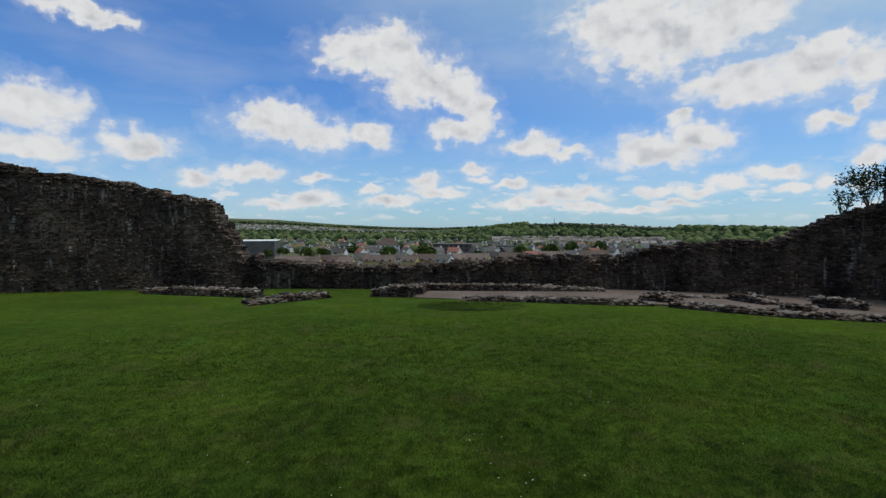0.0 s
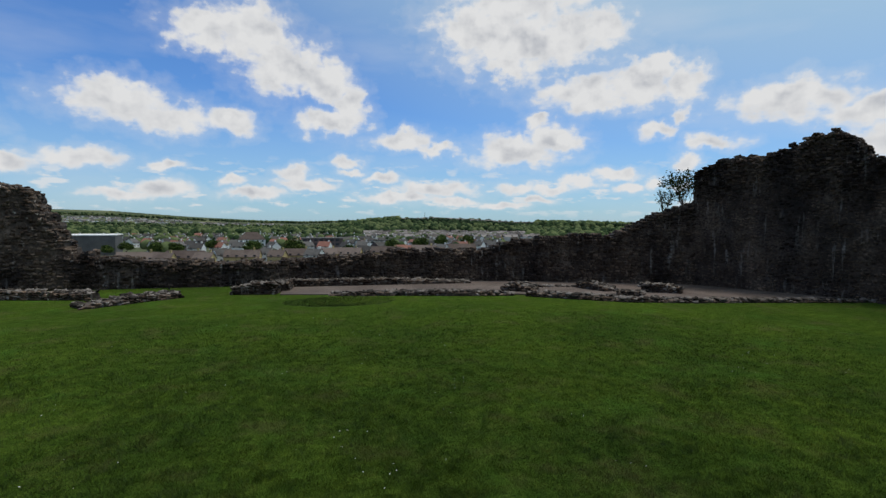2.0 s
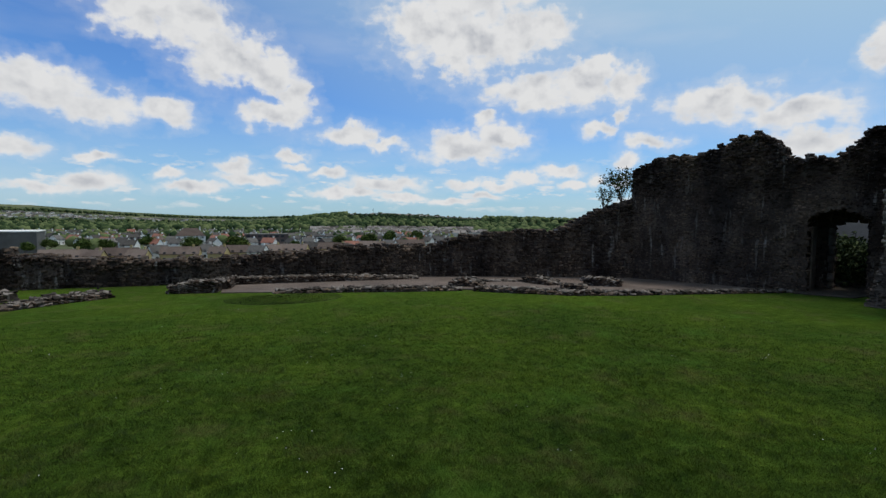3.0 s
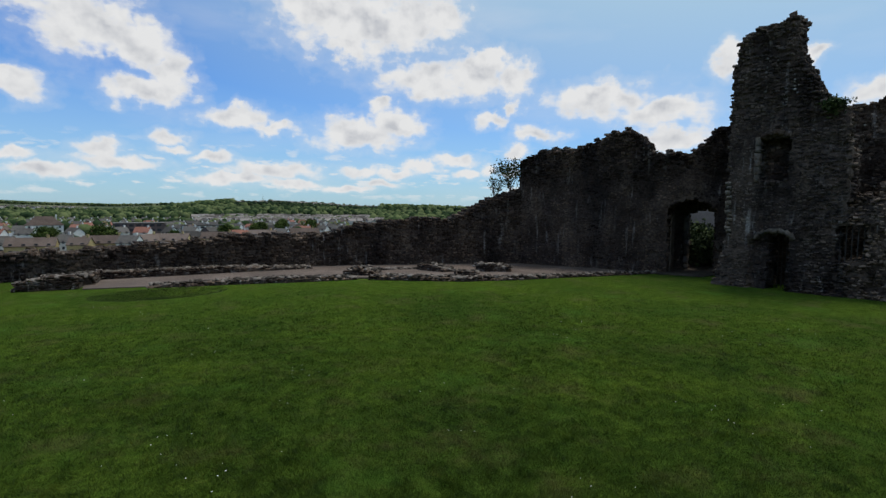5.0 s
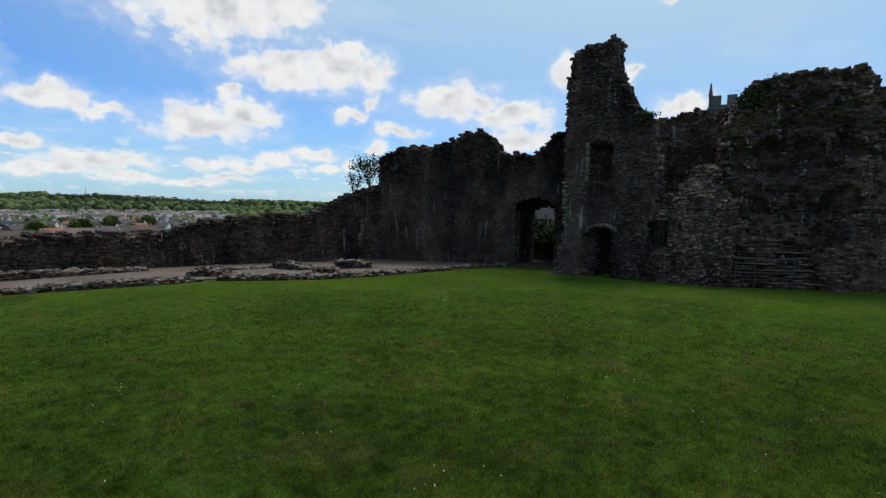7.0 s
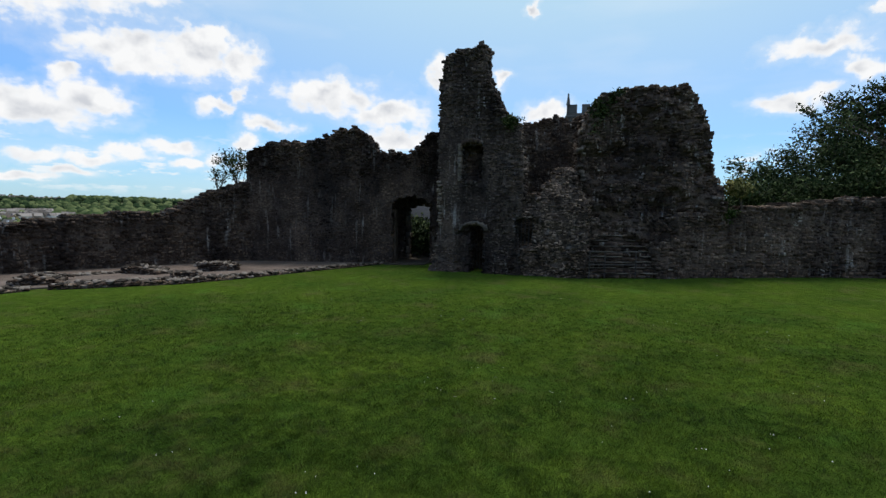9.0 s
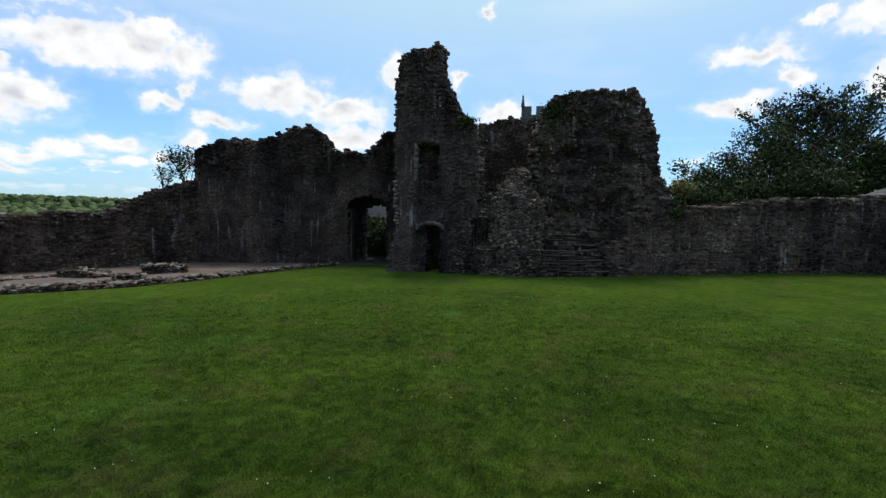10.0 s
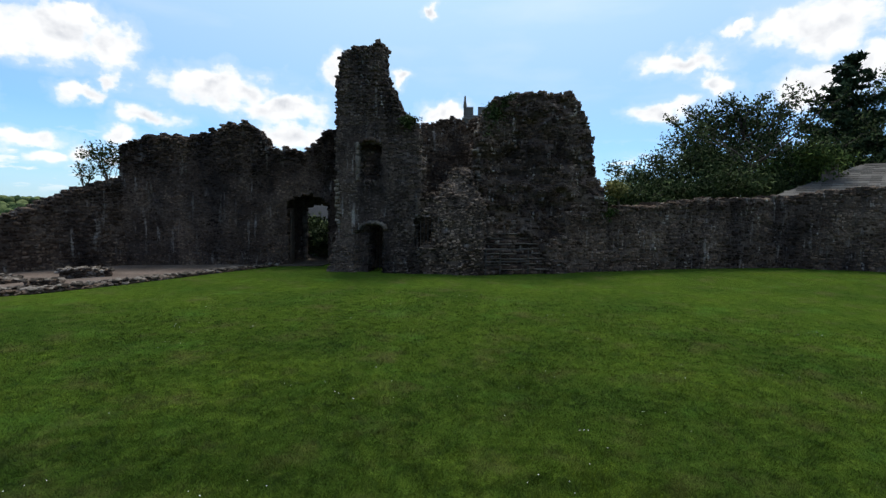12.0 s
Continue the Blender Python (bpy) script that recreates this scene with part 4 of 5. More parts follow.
def build_stairs():
    st = thing("stone_steps", (18.6, 2.4, 0), "worn stone steps rising to the keep wall", "steps")
    a, b = Vector((17.72, 3.70)), Vector((19.44, 1.02))
    u = (b - a).normalized()
    n = Vector((-u.y, u.x))
    if n.dot(-a) > 0:
        n = -n
    loc = Vector(st.location)
    r = random.Random(4)
    for k in range(10):
        z = 0.18 * (k + 1)
        s0, s1 = 0.02 + 0.10 * k, 2.95 - 0.05 * k - 0.22 * max(0, k - 5)
        step = part("step", mesh_of("step", *step_core(a, u, n, loc, s0, s1, 0.12 * k, z), MORTAR), st)
        s_ = s0
        i = 0
        while s_ < s1 - 0.1:
            ln = min(r.uniform(0.14, 0.34), s1 - s_)
            c = a + u * (s_ + ln / 2) + n * (0.12 * k + 0.06 + r.uniform(-0.03, 0.02))
            m = Matrix(((u.x, n.x, 0, c.x - loc.x), (u.y, n.y, 0, c.y - loc.y), (0, 0, 1, z - 0.12 + r.uniform(-0.01, 0.01)), (0, 0, 0, 1)))
            part("riser_stone", stone_data(r.randrange(14), STONE_ONE), step, m=m @ Matrix.Diagonal((ln, 0.2, 0.13, 1)))
            s_ += ln + 0.01
        # treads in paler stone than the risers, to draw the lit edges by colour
        s_ = s0
        while s_ < s1 - 0.1:
            ln = min(r.uniform(0.3, 0.7), s1 - s_)
            if r.random() < 0.85:
                c = a + u * (s_ + ln / 2) + n * (0.12 * k + 0.13 + r.uniform(-0.05, 0.02))
                m = Matrix(((u.x, n.x, 0, c.x - loc.x), (u.y, n.y, 0, c.y - loc.y), (0, 0, 1, z - 0.01 + r.uniform(-0.012, 0.012)), (0, 0, 0, 1)))
                part("tread_slab", stone_data(r.randrange(14), DRESSED), step, m=m @ Matrix.Rotation(r.uniform(-0.03, 0.03), 4, "Y") @ Matrix.Diagonal((ln, 0.36, 0.055, 1)))
            s_ += ln + 0.015
    # cheek wall beside the steps
    ck = thing("stair_cheek_wall", (19.5, 1.3, 0), "low stone cheek wall beside the steps", "ruin")
    slab(ck, Line([(19.10, 1.52), (19.75, 0.5)]), [(0, 1.15), (0.5, 1.3), (1.2, 1.2)], 0.9, seed=31, single=40, near=(0, 2))
    ramp_ = thing("rubble_landing", (19.0, 3.4, 0), "sloping broken masonry above the steps", "ruin")
    slab(ramp_, Line([(18.55, 4.6), (19.35, 2.2)]), [(0, 2.5), (0.6, 2.4), (0.95, 2.1), (1.25, 1.85)], 0.7, seed=33, single=60, near=(0, 2.5), ragged=0.14, rough=0.14, tumble=2.2, mats=(MORTAR, WARM, WARM_ONE))
    rail = thing("hand_rail", (17.9, 3.2, 0), "thin weathered metal rail at the steps", "railing")
    loc = Vector(rail.location)
    qa, qb = a + u * 0.15 - n * 0.06, a + u * 2.6 - n * 0.06

    def rod(p, q, rad, name):
        d = q - p
        bm = bmesh.new()
        bmesh.ops.create_cone(bm, segments=8, radius1=rad, radius2=rad, depth=d.length, cap_ends=True)
        bmesh.ops.transform(bm, matrix=Matrix.Translation((p + q) / 2 - loc) @ d.to_track_quat("Z", "Y").to_matrix().to_4x4(), verts=bm.verts)
        part(name, bm_mesh(name, bm, IRON), rail)
    for z_ in (0.92, 0.48):
        rod(Vector((*qa, z_)), Vector((*(a + u * 1.9 - n * 0.06), z_)), 0.02, "bar")
    for s_ in (0.2, 0.75, 1.85):
        q = a + u * s_ - n * 0.06
        rod(Vector((*q, -0.1)), Vector((*q, 0.9)), 0.02, "post")


build_stairs()


def build_dressings():
    """Dressed stones and bars round the tower's openings."""
    q, u, n = FACE.at(1.7)
    # door arch: voussoirs
    ring = thing("door_arch", (q.x, q.y, 0), "pale dressed stone arch over the tower doorway", "arch")
    loc = Vector(ring.location)
    for i in range(7):
        a = math.pi * (0.08 + 0.84 * (i + 0.5) / 7)
        s, z = 1.62 - 0.50 * math.cos(a), 1.52 + 0.30 * math.sin(a)
        c, u, n = FACE.at(s)
        m = Matrix(((u.x, -n.x, 0, c.x + n.x * 0.02 - loc.x), (u.y, -n.y, 0, c.y + n.y * 0.02 - loc.y), (0, 0, 1, z), (0, 0, 0, 1)))
        part("voussoir", stone_data(i, DRESSED), ring, m=m @ Matrix.Rotation(a - math.pi / 2, 4, "Y") @ Matrix.Diagonal((0.20, 0.3, 0.14, 1)))
    jamb = thing("window_jamb", (q.x, q.y, 3.2), "pale dressed jamb stones of the upper window", "window jamb")
    loc = Vector(jamb.location)
    for i in range(6):
        c, u, n = FACE.at(1.05)
        m = Matrix(((u.x, -n.x, 0, c.x + n.x * 0.02 - loc.x), (u.y, -n.y, 0, c.y + n.y * 0.02 - loc.y), (0, 0, 1, 3.45 + 0.22 * i - loc.z), (0, 0, 0, 1)))
        part("jamb_stone", stone_data(i + 3, DRESSED), jamb, m=m @ Matrix.Diagonal((0.12 + 0.03 * (i % 2), 0.22, 0.225, 1)))
    for i in range(5):
        s = 1.14 + 0.74 * (i + 0.5) / 5
        c, u, n = FACE.at(s)
        m = Matrix(((u.x, -n.x, 0, c.x + n.x * 0.02 - loc.x), (u.y, -n.y, 0, c.y + n.y * 0.02 - loc.y), (0, 0, 1, 4.68 + 0.1 * math.sin(math.pi * (i + 0.5) / 5) - loc.z), (0, 0, 0, 1)))
        part("arch_stone", stone_data(i + 6, STONE_ONE), jamb, m=m @ Matrix.Diagonal((0.17, 0.3, 0.16, 1)))
    # blocked back of the upper window
    for name, s0, s1, z0, z1, deep in (("blocked_window_back", 1.06, 1.94, 3.3, 4.7, 0.55), ("tower_passage_back", 1.36, 2.04, -0.1, 1.8, 1.5)):
        p, u, n = FACE.at(s0)
        w = thing(name, (p.x, p.y, z0), "dark rough masonry deep inside the opening", "masonry")
        slab(w, Line([tuple(FACE.at(s0)[0] - n * deep), tuple(FACE.at(s1)[0] - n * deep)]), [(0, z1), (s1 - s0, z1)], 0.3, base=z0, seed=41, skip=0.3, ragged=0.0)
    # barred window in the front
    L = Line([(17.32, 5.83), (17.77, 3.63)])
    p, u, n = L.at(0.1)
    g = thing("window_grille", (p.x, p.y, 0.95), "dark iron bars in a small square window", "window grille")
    loc = Vector(g.location)
    for i in range(5):
        c = L.at(-0.16 + 0.135 * i)[0] - n * 0.25
        bm = bmesh.new()
        bmesh.ops.create_cone(bm, segments=8, radius1=0.016, radius2=0.016, depth=1.12, cap_ends=True)
        part("bar", bm_mesh("bar", bm, IRON), g, m=Matrix.Translation(Vector((c.x, c.y, 1.48)) - loc))
    # door of bars in the small doorway
    p, u, n = FACE.at(1.7)
    d = thing("iron_gate", (p.x, p.y, 0), "dark iron gate set back in the doorway", "gate")
    loc = Vector(d.location)
    for i in range(5):
        c = FACE.at(1.48 + 0.11 * i)[0] - n * 0.7
        bm = bmesh.new()
        bmesh.ops.create_cone(bm, segments=6, radius1=0.014, radius2=0.014, depth=1.65, cap_ends=True)
        part("bar", bm_mesh("bar", bm, IRON), d, m=Matrix.Translation(Vector((c.x, c.y, 0.82)) - loc))
    # pale jamb of the inner opening of the gate
    jb = thing("gate_jamb", (*GATE_BACK.at(4.49)[0], 0), "pale dressed jamb stones of the inner gate opening", "gate jamb")
    loc = Vector(jb.location)
    z, k = 0.0, 0
    while z < 2.2:
        h = 0.24 + 0.08 * (k % 3)
        c, u, n = GATE_BACK.at(4.46)
        m = Matrix(((u.x, -n.x, 0, c.x + n.x * 0.03 - loc.x), (u.y, -n.y, 0, c.y + n.y * 0.03 - loc.y), (0, 0, 1, z + h / 2), (0, 0, 0, 1)))
        part("jamb_stone", stone_data(k % 14, DRESSED), jb, m=m @ Matrix.Diagonal((0.17 + 0.04 * (k % 2), 0.3, h, 1)))
        z, k = z + h + 0.01, k + 1
    # wooden gate leaf folded back inside the gateway
    G = Line([(14.9, 16.95), (19.0, 9.2)])
    p, u, n = G.at(6.03)
    lf = thing("gate_leaf", (p.x, p.y, 0), "dark weathered timber gate leaf standing open", "gate")
    loc = Vector(lf.location)
    for i in range(7):
        c = p - n * (0.25 + 0.17 * i) + u * 0.1
        m = Matrix(((n.x, -u.x, 0, c.x - loc.x), (n.y, -u.y, 0, c.y - loc.y), (0, 0, 1, 0.02), (0, 0, 0, 1)))
        part("plank", box_mesh("plank", (-0.08, -0.03, 0), (0.08, 0.03, 2.25), BARK, 0.008), lf, m=m)


build_dressings()


def build_quoins():
    """Pale broken edge stones on the tower and a small marker post by the wall."""
    p, u, n = FACE.at(0.3)
    q = thing("quoin_stones", (p.x, p.y, 1.6), "pale broken corner stones of the tower", "masonry")
    loc = Vector(q.location)
    r = random.Random(8)
    z = 1.65
    while z < 3.35:
        h = r.uniform(0.08, 0.16)
        c, u, n = FACE.at(0.29 + r.uniform(-0.05, 0.07))
        m = Matrix(((u.x, -n.x, 0, c.x + n.x * 0.01 - loc.x), (u.y, -n.y, 0, c.y + n.y * 0.01 - loc.y), (0, 0, 1, z - loc.z), (0, 0, 0, 1)))
        part("quoin", stone_data(r.randrange(14), DRESSED), q, m=m @ Matrix.Rotation(r.uniform(-0.2, 0.2), 4, "Y") @ Matrix.Diagonal((r.uniform(0.08, 0.17), 0.26, h, 1)))
        z += h + 0.02
    L = Line([(19.0, 4.5), (20.6, -0.5)])
    p, u, n = L.at(0.2)
    kq = thing("keep_quoins", (p.x, p.y, 3.0), "pale broken edge stones of the thick wall", "masonry")
    loc = Vector(kq.location)
    z = 2.9
    while z < 5.4:
        h = r.uniform(0.09, 0.2)
        if r.random() < 0.7:
            c, u, n = L.at(0.30 + r.uniform(-0.08, 0.12))
            m = Matrix(((u.x, -n.x, 0, c.x + n.x * 0.12 - loc.x), (u.y, -n.y, 0, c.y + n.y * 0.12 - loc.y), (0, 0, 1, z - loc.z), (0, 0, 0, 1)))
            part("quoin", stone_data(r.randrange(14), DRESSED), kq, m=m @ Matrix.Rotation(r.uniform(-0.2, 0.2), 4, "Y") @ Matrix.Diagonal((r.uniform(0.1, 0.24), 0.5, h, 1)))
        z += h + 0.02
    mk = thing("marker_post", (-5.0, 20.1, 0), "small pale marker post on the grass", "post")
    part("post", box_mesh("post", (-0.03, -0.03, -0.1), (0.03, 0.03, 0.15), PALE, 0.006), mk)


build_quoins()

# ---------------------------------------------------------------- low ruins on the lawn and the gravel
RUINS = [
    ("low_ruined_wall", [(-11.3, 19.3), (-6.7, 18.2)], 0.8, [(0, 0.25), (1.5, 0.42), (4.7, 0.36)], "low ruined wall of grey stones on the grass"),
    ("low_ruined_wall", [(-6.45, 16.3), (-5.3, 17.4), (-4.3, 18.2)], 1.0, [(0, 0.15), (1.5, 0.32), (2.6, 0.25)], "spread of pale fallen stones on the grass"),
    ("ruined_wall_end", [(-2.5, 18.55), (-1.05, 18.35)], 0.9, [(0, 0.36), (0.7, 0.62), (1.5, 0.58)], "stub of a dark ruined wall at the gravel's edge"),
    ("ruined_cross_wall", [(-1.1, 18.6), (-0.95, 19.9)], 0.7, [(0, 0.55), (1.3, 0.5)], "short ruined cross wall of rough stone"),
    ("ruined_bench_wall", [(-0.9, 20.0), (3.0, 19.9), (6.35, 19.7)], 0.7, [(0, 0.42), (4, 0.40), (7.2, 0.16)], "long low ruined wall foot against the curtain wall"),
    ("stone_edging", [(0.75, 17.25), (3.6, 16.7), (6.75, 16.05)], 0.45, [(0, 0.14), (3, 0.26), (4.6, 0.24), (6.1, 0.12)], "low stone edging between grass and gravel"),
    ("rubble_heap", [(7.05, 17.35), (7.95, 16.7)], 1.2, [(0, 0.3), (0.5, 0.5), (1.1, 0.25)], "heap of pale loose stones on gravel"),
    ("stone_edging", [(7.35, 15.7), (8.35, 14.85), (9.65, 13.88), (11.8, 13.2)], 0.5, [(0, 0.2), (1.2, 0.28), (3, 0.2), (5.2, 0.16)], "low stone edging along the gravel"),
    ("stone_edging", [(11.8, 13.2), (14.4, 12.6), (17.4, 11.9)], 0.4, [(0, 0.16), (3, 0.13), (5.7, 0.08)], "thin stone kerb running towards the gateway"),
    ("stone_kerb", [(8.35, 17.75), (9.4, 17.5), (10.3, 17.2)], 0.22, [(0, 0.10), (2, 0.08)], "thin line of kerb stones on gravel"),
    ("ruined_pier", [(10.2, 17.1), (10.6, 15.95)], 0.8, [(0, 0.42), (0.7, 0.4), (1.2, 0.22)], "low dark stump of masonry on gravel"),
    ("ruined_pier", [(10.15, 14.95), (10.9, 14.65)], 0.55, [(0, 0.34), (0.8, 0.26)], "small stump of masonry on gravel"),
    ("ruined_pier", [(11.7, 15.75), (12.75, 14.95)], 0.75, [(0, 0.5), (0.7, 0.5), (1.3, 0.36)], "large low block of masonry on gravel"),
]
for i_, (name_, pts_, width_, prof_, label_) in enumerate(RUINS):
    t_ = thing(name_, (*pts_[0], 0), label_, "ruin", "low ruins")
    rubble(t_, Line(pts_), width_, prof_, 60 + i_)


# ---------------------------------------------------------------- plants
def leaves_mesh(name, centres, size, material_, seed, per=6, spread=0.35):
    r = np.random.default_rng(seed)
    c = np.repeat(np.asarray(centres, float), per, 0)
    k = len(c)
    c = c + r.normal(0, spread, (k, 3)) * (1, 1, 0.8)
    a = r.normal(0, 1, (k, 3))
    a /= np.linalg.norm(a, axis=1)[:, None]
    b = np.cross(a, r.normal(0, 1, (k, 3)))
    b /= np.linalg.norm(b, axis=1)[:, None]
    s = r.uniform(0.6, 1.3, (k, 1)) * size
    v = np.stack([c - a * s, c - b * s * 0.45, c + a * s, c + b * s * 0.45], 1).reshape(-1, 3)
    return fast_mesh(name, v, np.arange(k * 4).reshape(-1, 4), material_)


def tube(verts, faces, pts, radii, sides=6):
    base = len(verts)
    for i, (p, rad) in enumerate(zip(pts, radii)):
        d = (pts[min(i + 1, len(pts) - 1)] - pts[max(i - 1, 0)]).normalized()
        q = d.to_track_quat("Z", "Y")
        for k in range(sides):
            a = 2 * math.pi * k / sides
            verts.append(p + q @ Vector((math.cos(a) * rad, math.sin(a) * rad, 0)))
    for i in range(len(pts) - 1):
        for k in range(sides):
            a, b = base + i * sides + k, base + i * sides + (k + 1) % sides
            faces.append((a, b, b + sides, a + sides))


def tree(name, at, height, spread, label, seed, leaf=0.14, leaf_mat=None, per=9, levels=4, trunk=0.25, first=0.25, category="tree", up=0.55, puff=0.32, stems=1, bare=True):
    """Trunk, limbs that fork, and leaves in clumps at the twigs."""
    r = random.Random(seed)
    th = thing(name, at, label, category)
    verts, faces, tips = [], [], []

    def grow(p, d, ln, rad, lev):
        pts, radii = [p], [rad]
        q = p.copy()
        for i in range(3):
            d = (d + Vector((r.uniform(-0.22, 0.22), r.uniform(-0.22, 0.22), r.uniform(-0.05, 0.12)))).normalized()
            q = q + d * ln / 3
            pts.append(q.copy())
            radii.append(rad * (1 - 0.13 * (i + 1)))
        tube(verts, faces, pts, radii, 6 if lev > 1 else 4)
        if lev <= 1 or not bare:
            tips.extend(pts[1:])
        if lev == 0:
            return
        for _ in range(3 if lev > 1 else 4):
            a = r.uniform(0, 2 * math.pi)
            side = Vector((math.cos(a), math.sin(a), 0))
            nd = (d * 0.55 + side * spread * r.uniform(0.5, 1.1) + Vector((0, 0, up * r.uniform(0.0, 0.9)))).normalized()
            grow(pts[r.choice((2, 3, 3))], nd, ln * r.uniform(0.62, 0.85), radii[-1] * 0.72, lev - 1)

    for k_ in range(stems):
        lean_ = Vector((0, 0, 1)) if stems == 1 else Vector((r.uniform(-0.6, 0.6), r.uniform(-0.6, 0.6), 1)).normalized()
        grow(Vector((0, 0, -0.02 * height)), lean_, height * first, trunk, levels)
    top = max(p.z for p in tips)
    k = height / top
    verts[:] = [v * k for v in verts]
    tips[:] = [v * k for v in tips]
    part("trunk", mesh_of("trunk", verts, faces, BARK), th)
    part("crown", leaves_mesh("crown", [tuple(t) for t in tips], leaf, leaf_mat or LEAF, seed, per, puff), th)
    return th


def conifer(name, at, height, radius, label, seed):
    r = np.random.default_rng(seed)
    th = thing(name, at, label, "tree")
    verts, faces = [], []
    tube(verts, faces, [Vector((0, 0, -0.2)), Vector((0.05, 0, height * 0.5)), Vector((0, 0, height))], [0.3, 0.18, 0.02])
    part("trunk", mesh_of("trunk", verts, faces, BARK), th)
    cs, bv, bf = [], [], []
    z = height * 0.12
    while z < height * 0.98:
        f = 1 - z / height
        for k in range(8):
            a = r.uniform(0, 2 * math.pi)
            ln = radius * (f ** 0.75) * r.uniform(0.5, 1.25) + 0.15
            for t in np.linspace(0.25, 1.0, max(3, int(ln / 0.3))):
                cs.append((ln * t * math.cos(a), ln * t * math.sin(a), z - 0.25 * ln * t + 0.35 * ln * t * t))
            tube(bv, bf, [Vector((0, 0, z)), Vector(cs[-1])], [0.04, 0.01], 4)
        z += 0.46
    part("branches", mesh_of("branches", bv, bf, BARK), th)
    part("crown", leaves_mesh("crown", cs, 0.20, LEAF_DARK, seed, 12, 0.11), th)


tree("broadleaf_tree", polar(102.9, 38, 0), 10.0, 1.05, "spreading broadleaf tree with dark limbs and a thin crown in shaded green", 5, per=8, trunk=0.42, levels=5, first=0.2, leaf=0.12, puff=0.17, leaf_mat=LEAF_SHADED)
tree("broadleaf_tree", polar(95.4, 36, 0), 5.6, 1.3, "smaller dark green tree behind the wall", 9, per=16, levels=4, trunk=0.2, leaf=0.11, leaf_mat=LEAF_SHADED)
tree("broadleaf_tree", polar(98.8, 38.5, 0), 7.0, 1.4, "broad dark green tree behind the wall", 33, leaf=0.11, per=13, levels=4, trunk=0.24, leaf_mat=LEAF_SHADED)
tree("broadleaf_tree", polar(105.0, 40, 0), 8.6, 1.2, "tree with dark leaves and open gaps", 35, leaf=0.11, per=12, levels=4, trunk=0.24, leaf_mat=LEAF_SHADED)
tree("broadleaf_tree", polar(107.6, 37, 0), 6.0, 0.9, "dense bushy tree with fresher green leaves", 14, leaf=0.11, per=46, levels=4, trunk=0.2)
tree("broadleaf_tree", polar(116.5, 49, 0), 13.0, 0.9, "tall bushy green tree", 15, leaf=0.11, per=40, levels=4, trunk=0.25, leaf_mat=LEAF_SHADED)
conifer("conifer_tree", polar(111.4, 44, 0), 13.1, 4.7, "tall dark conifer with drooping boughs", 3)
tree("wall_shrub", (14.78, 17.3, 3.0), 1.7, 0.9, "thin shrub growing from the broken wall top", 21, leaf=0.055, per=3, levels=2, trunk=0.014, category="shrub", first=0.42, puff=0.08, up=0.6, stems=9, bare=False, leaf_mat=LEAF_SHADED)
tree("wall_shrub", (14.1, 17.7, 2.75), 1.0, 0.7, "sparse leafy sprigs on the broken wall top", 22, leaf=0.06, per=3, levels=1, trunk=0.015, category="shrub", first=0.35, puff=0.06, up=0.9, stems=4, leaf_mat=LEAF_SHADED)
tree("wall_shrub", (20.95, -1.1, 2.25), 1.25, 1.0, "yellowing shrub on the wall top beside the keep", 23, leaf=0.07, leaf_mat=LEAF_DRY, per=7, levels=3, trunk=0.03, category="shrub", puff=0.12)
for az_, d_, h_, sd_ in ((93.8, 33.5, 3.9, 51), (96.8, 34, 4.6, 52), (100.2, 34, 4.4, 53), (103.6, 34.5, 5.0, 54), (106.8, 42, 6.9, 55), (113.5, 47, 9.6, 56)):
    tree("hedge_shrub", polar(az_, d_), h_, 1.3, "dense dark green shrub filling the gap behind the wall", sd_, leaf=0.10, per=22, levels=3, trunk=0.06, category="shrub", first=0.22, puff=0.30, stems=3, leaf_mat=LEAF_SHADED)
tree("gate_bush", polar(59.0, 25.5, 0), 1.75, 1.6, "leafy bush growing outside the gateway", 25, leaf=0.09, leaf_mat=LEAF_SHADED, per=26, levels=3, trunk=0.04, category="shrub", puff=0.22, first=0.2, stems=5, bare=False)


tree("gate_bush", polar(57.7, 26.2, 0), 1.5, 1.6, "low leafy bush outside the gateway", 27, leaf=0.09, leaf_mat=LEAF_SHADED, per=26, levels=3, trunk=0.04, category="shrub", puff=0.22, first=0.2, stems=5, bare=False)
tree("gate_bush", polar(60.2, 24.6, 0), 1.35, 1.6, "dense dark bush beside the gate path", 28, leaf=0.09, leaf_mat=LEAF_SHADED, per=26, levels=3, trunk=0.04, category="shrub", puff=0.22, first=0.2, stems=5, bare=False)
tree("wall_plant", (*FACE.at(2.92)[0], 5.2), 0.35, 0.9, "small leafy plant rooted on the tower shoulder", 61, leaf=0.05, leaf_mat=LEAF_SHADED, per=7, levels=2, trunk=0.012, category="plant", first=0.4, puff=0.10, stems=4, bare=False)
tree("wall_plant", (20.55, -0.62, 1.95), 0.5, 0.5, "bright green fern at the corner of the walls", 62, leaf=0.045, per=3, levels=2, trunk=0.012, category="plant", first=0.4, puff=0.08, stems=4, bare=False)
tree("wall_weed", (-15.95, 19.2, 4.42), 0.45, 0.6, "dry weed sprouting from the wall top", 29, leaf=0.03, leaf_mat=LEAF_DRY, per=1, levels=1, trunk=0.008, category="weed", first=0.5, puff=0.05)


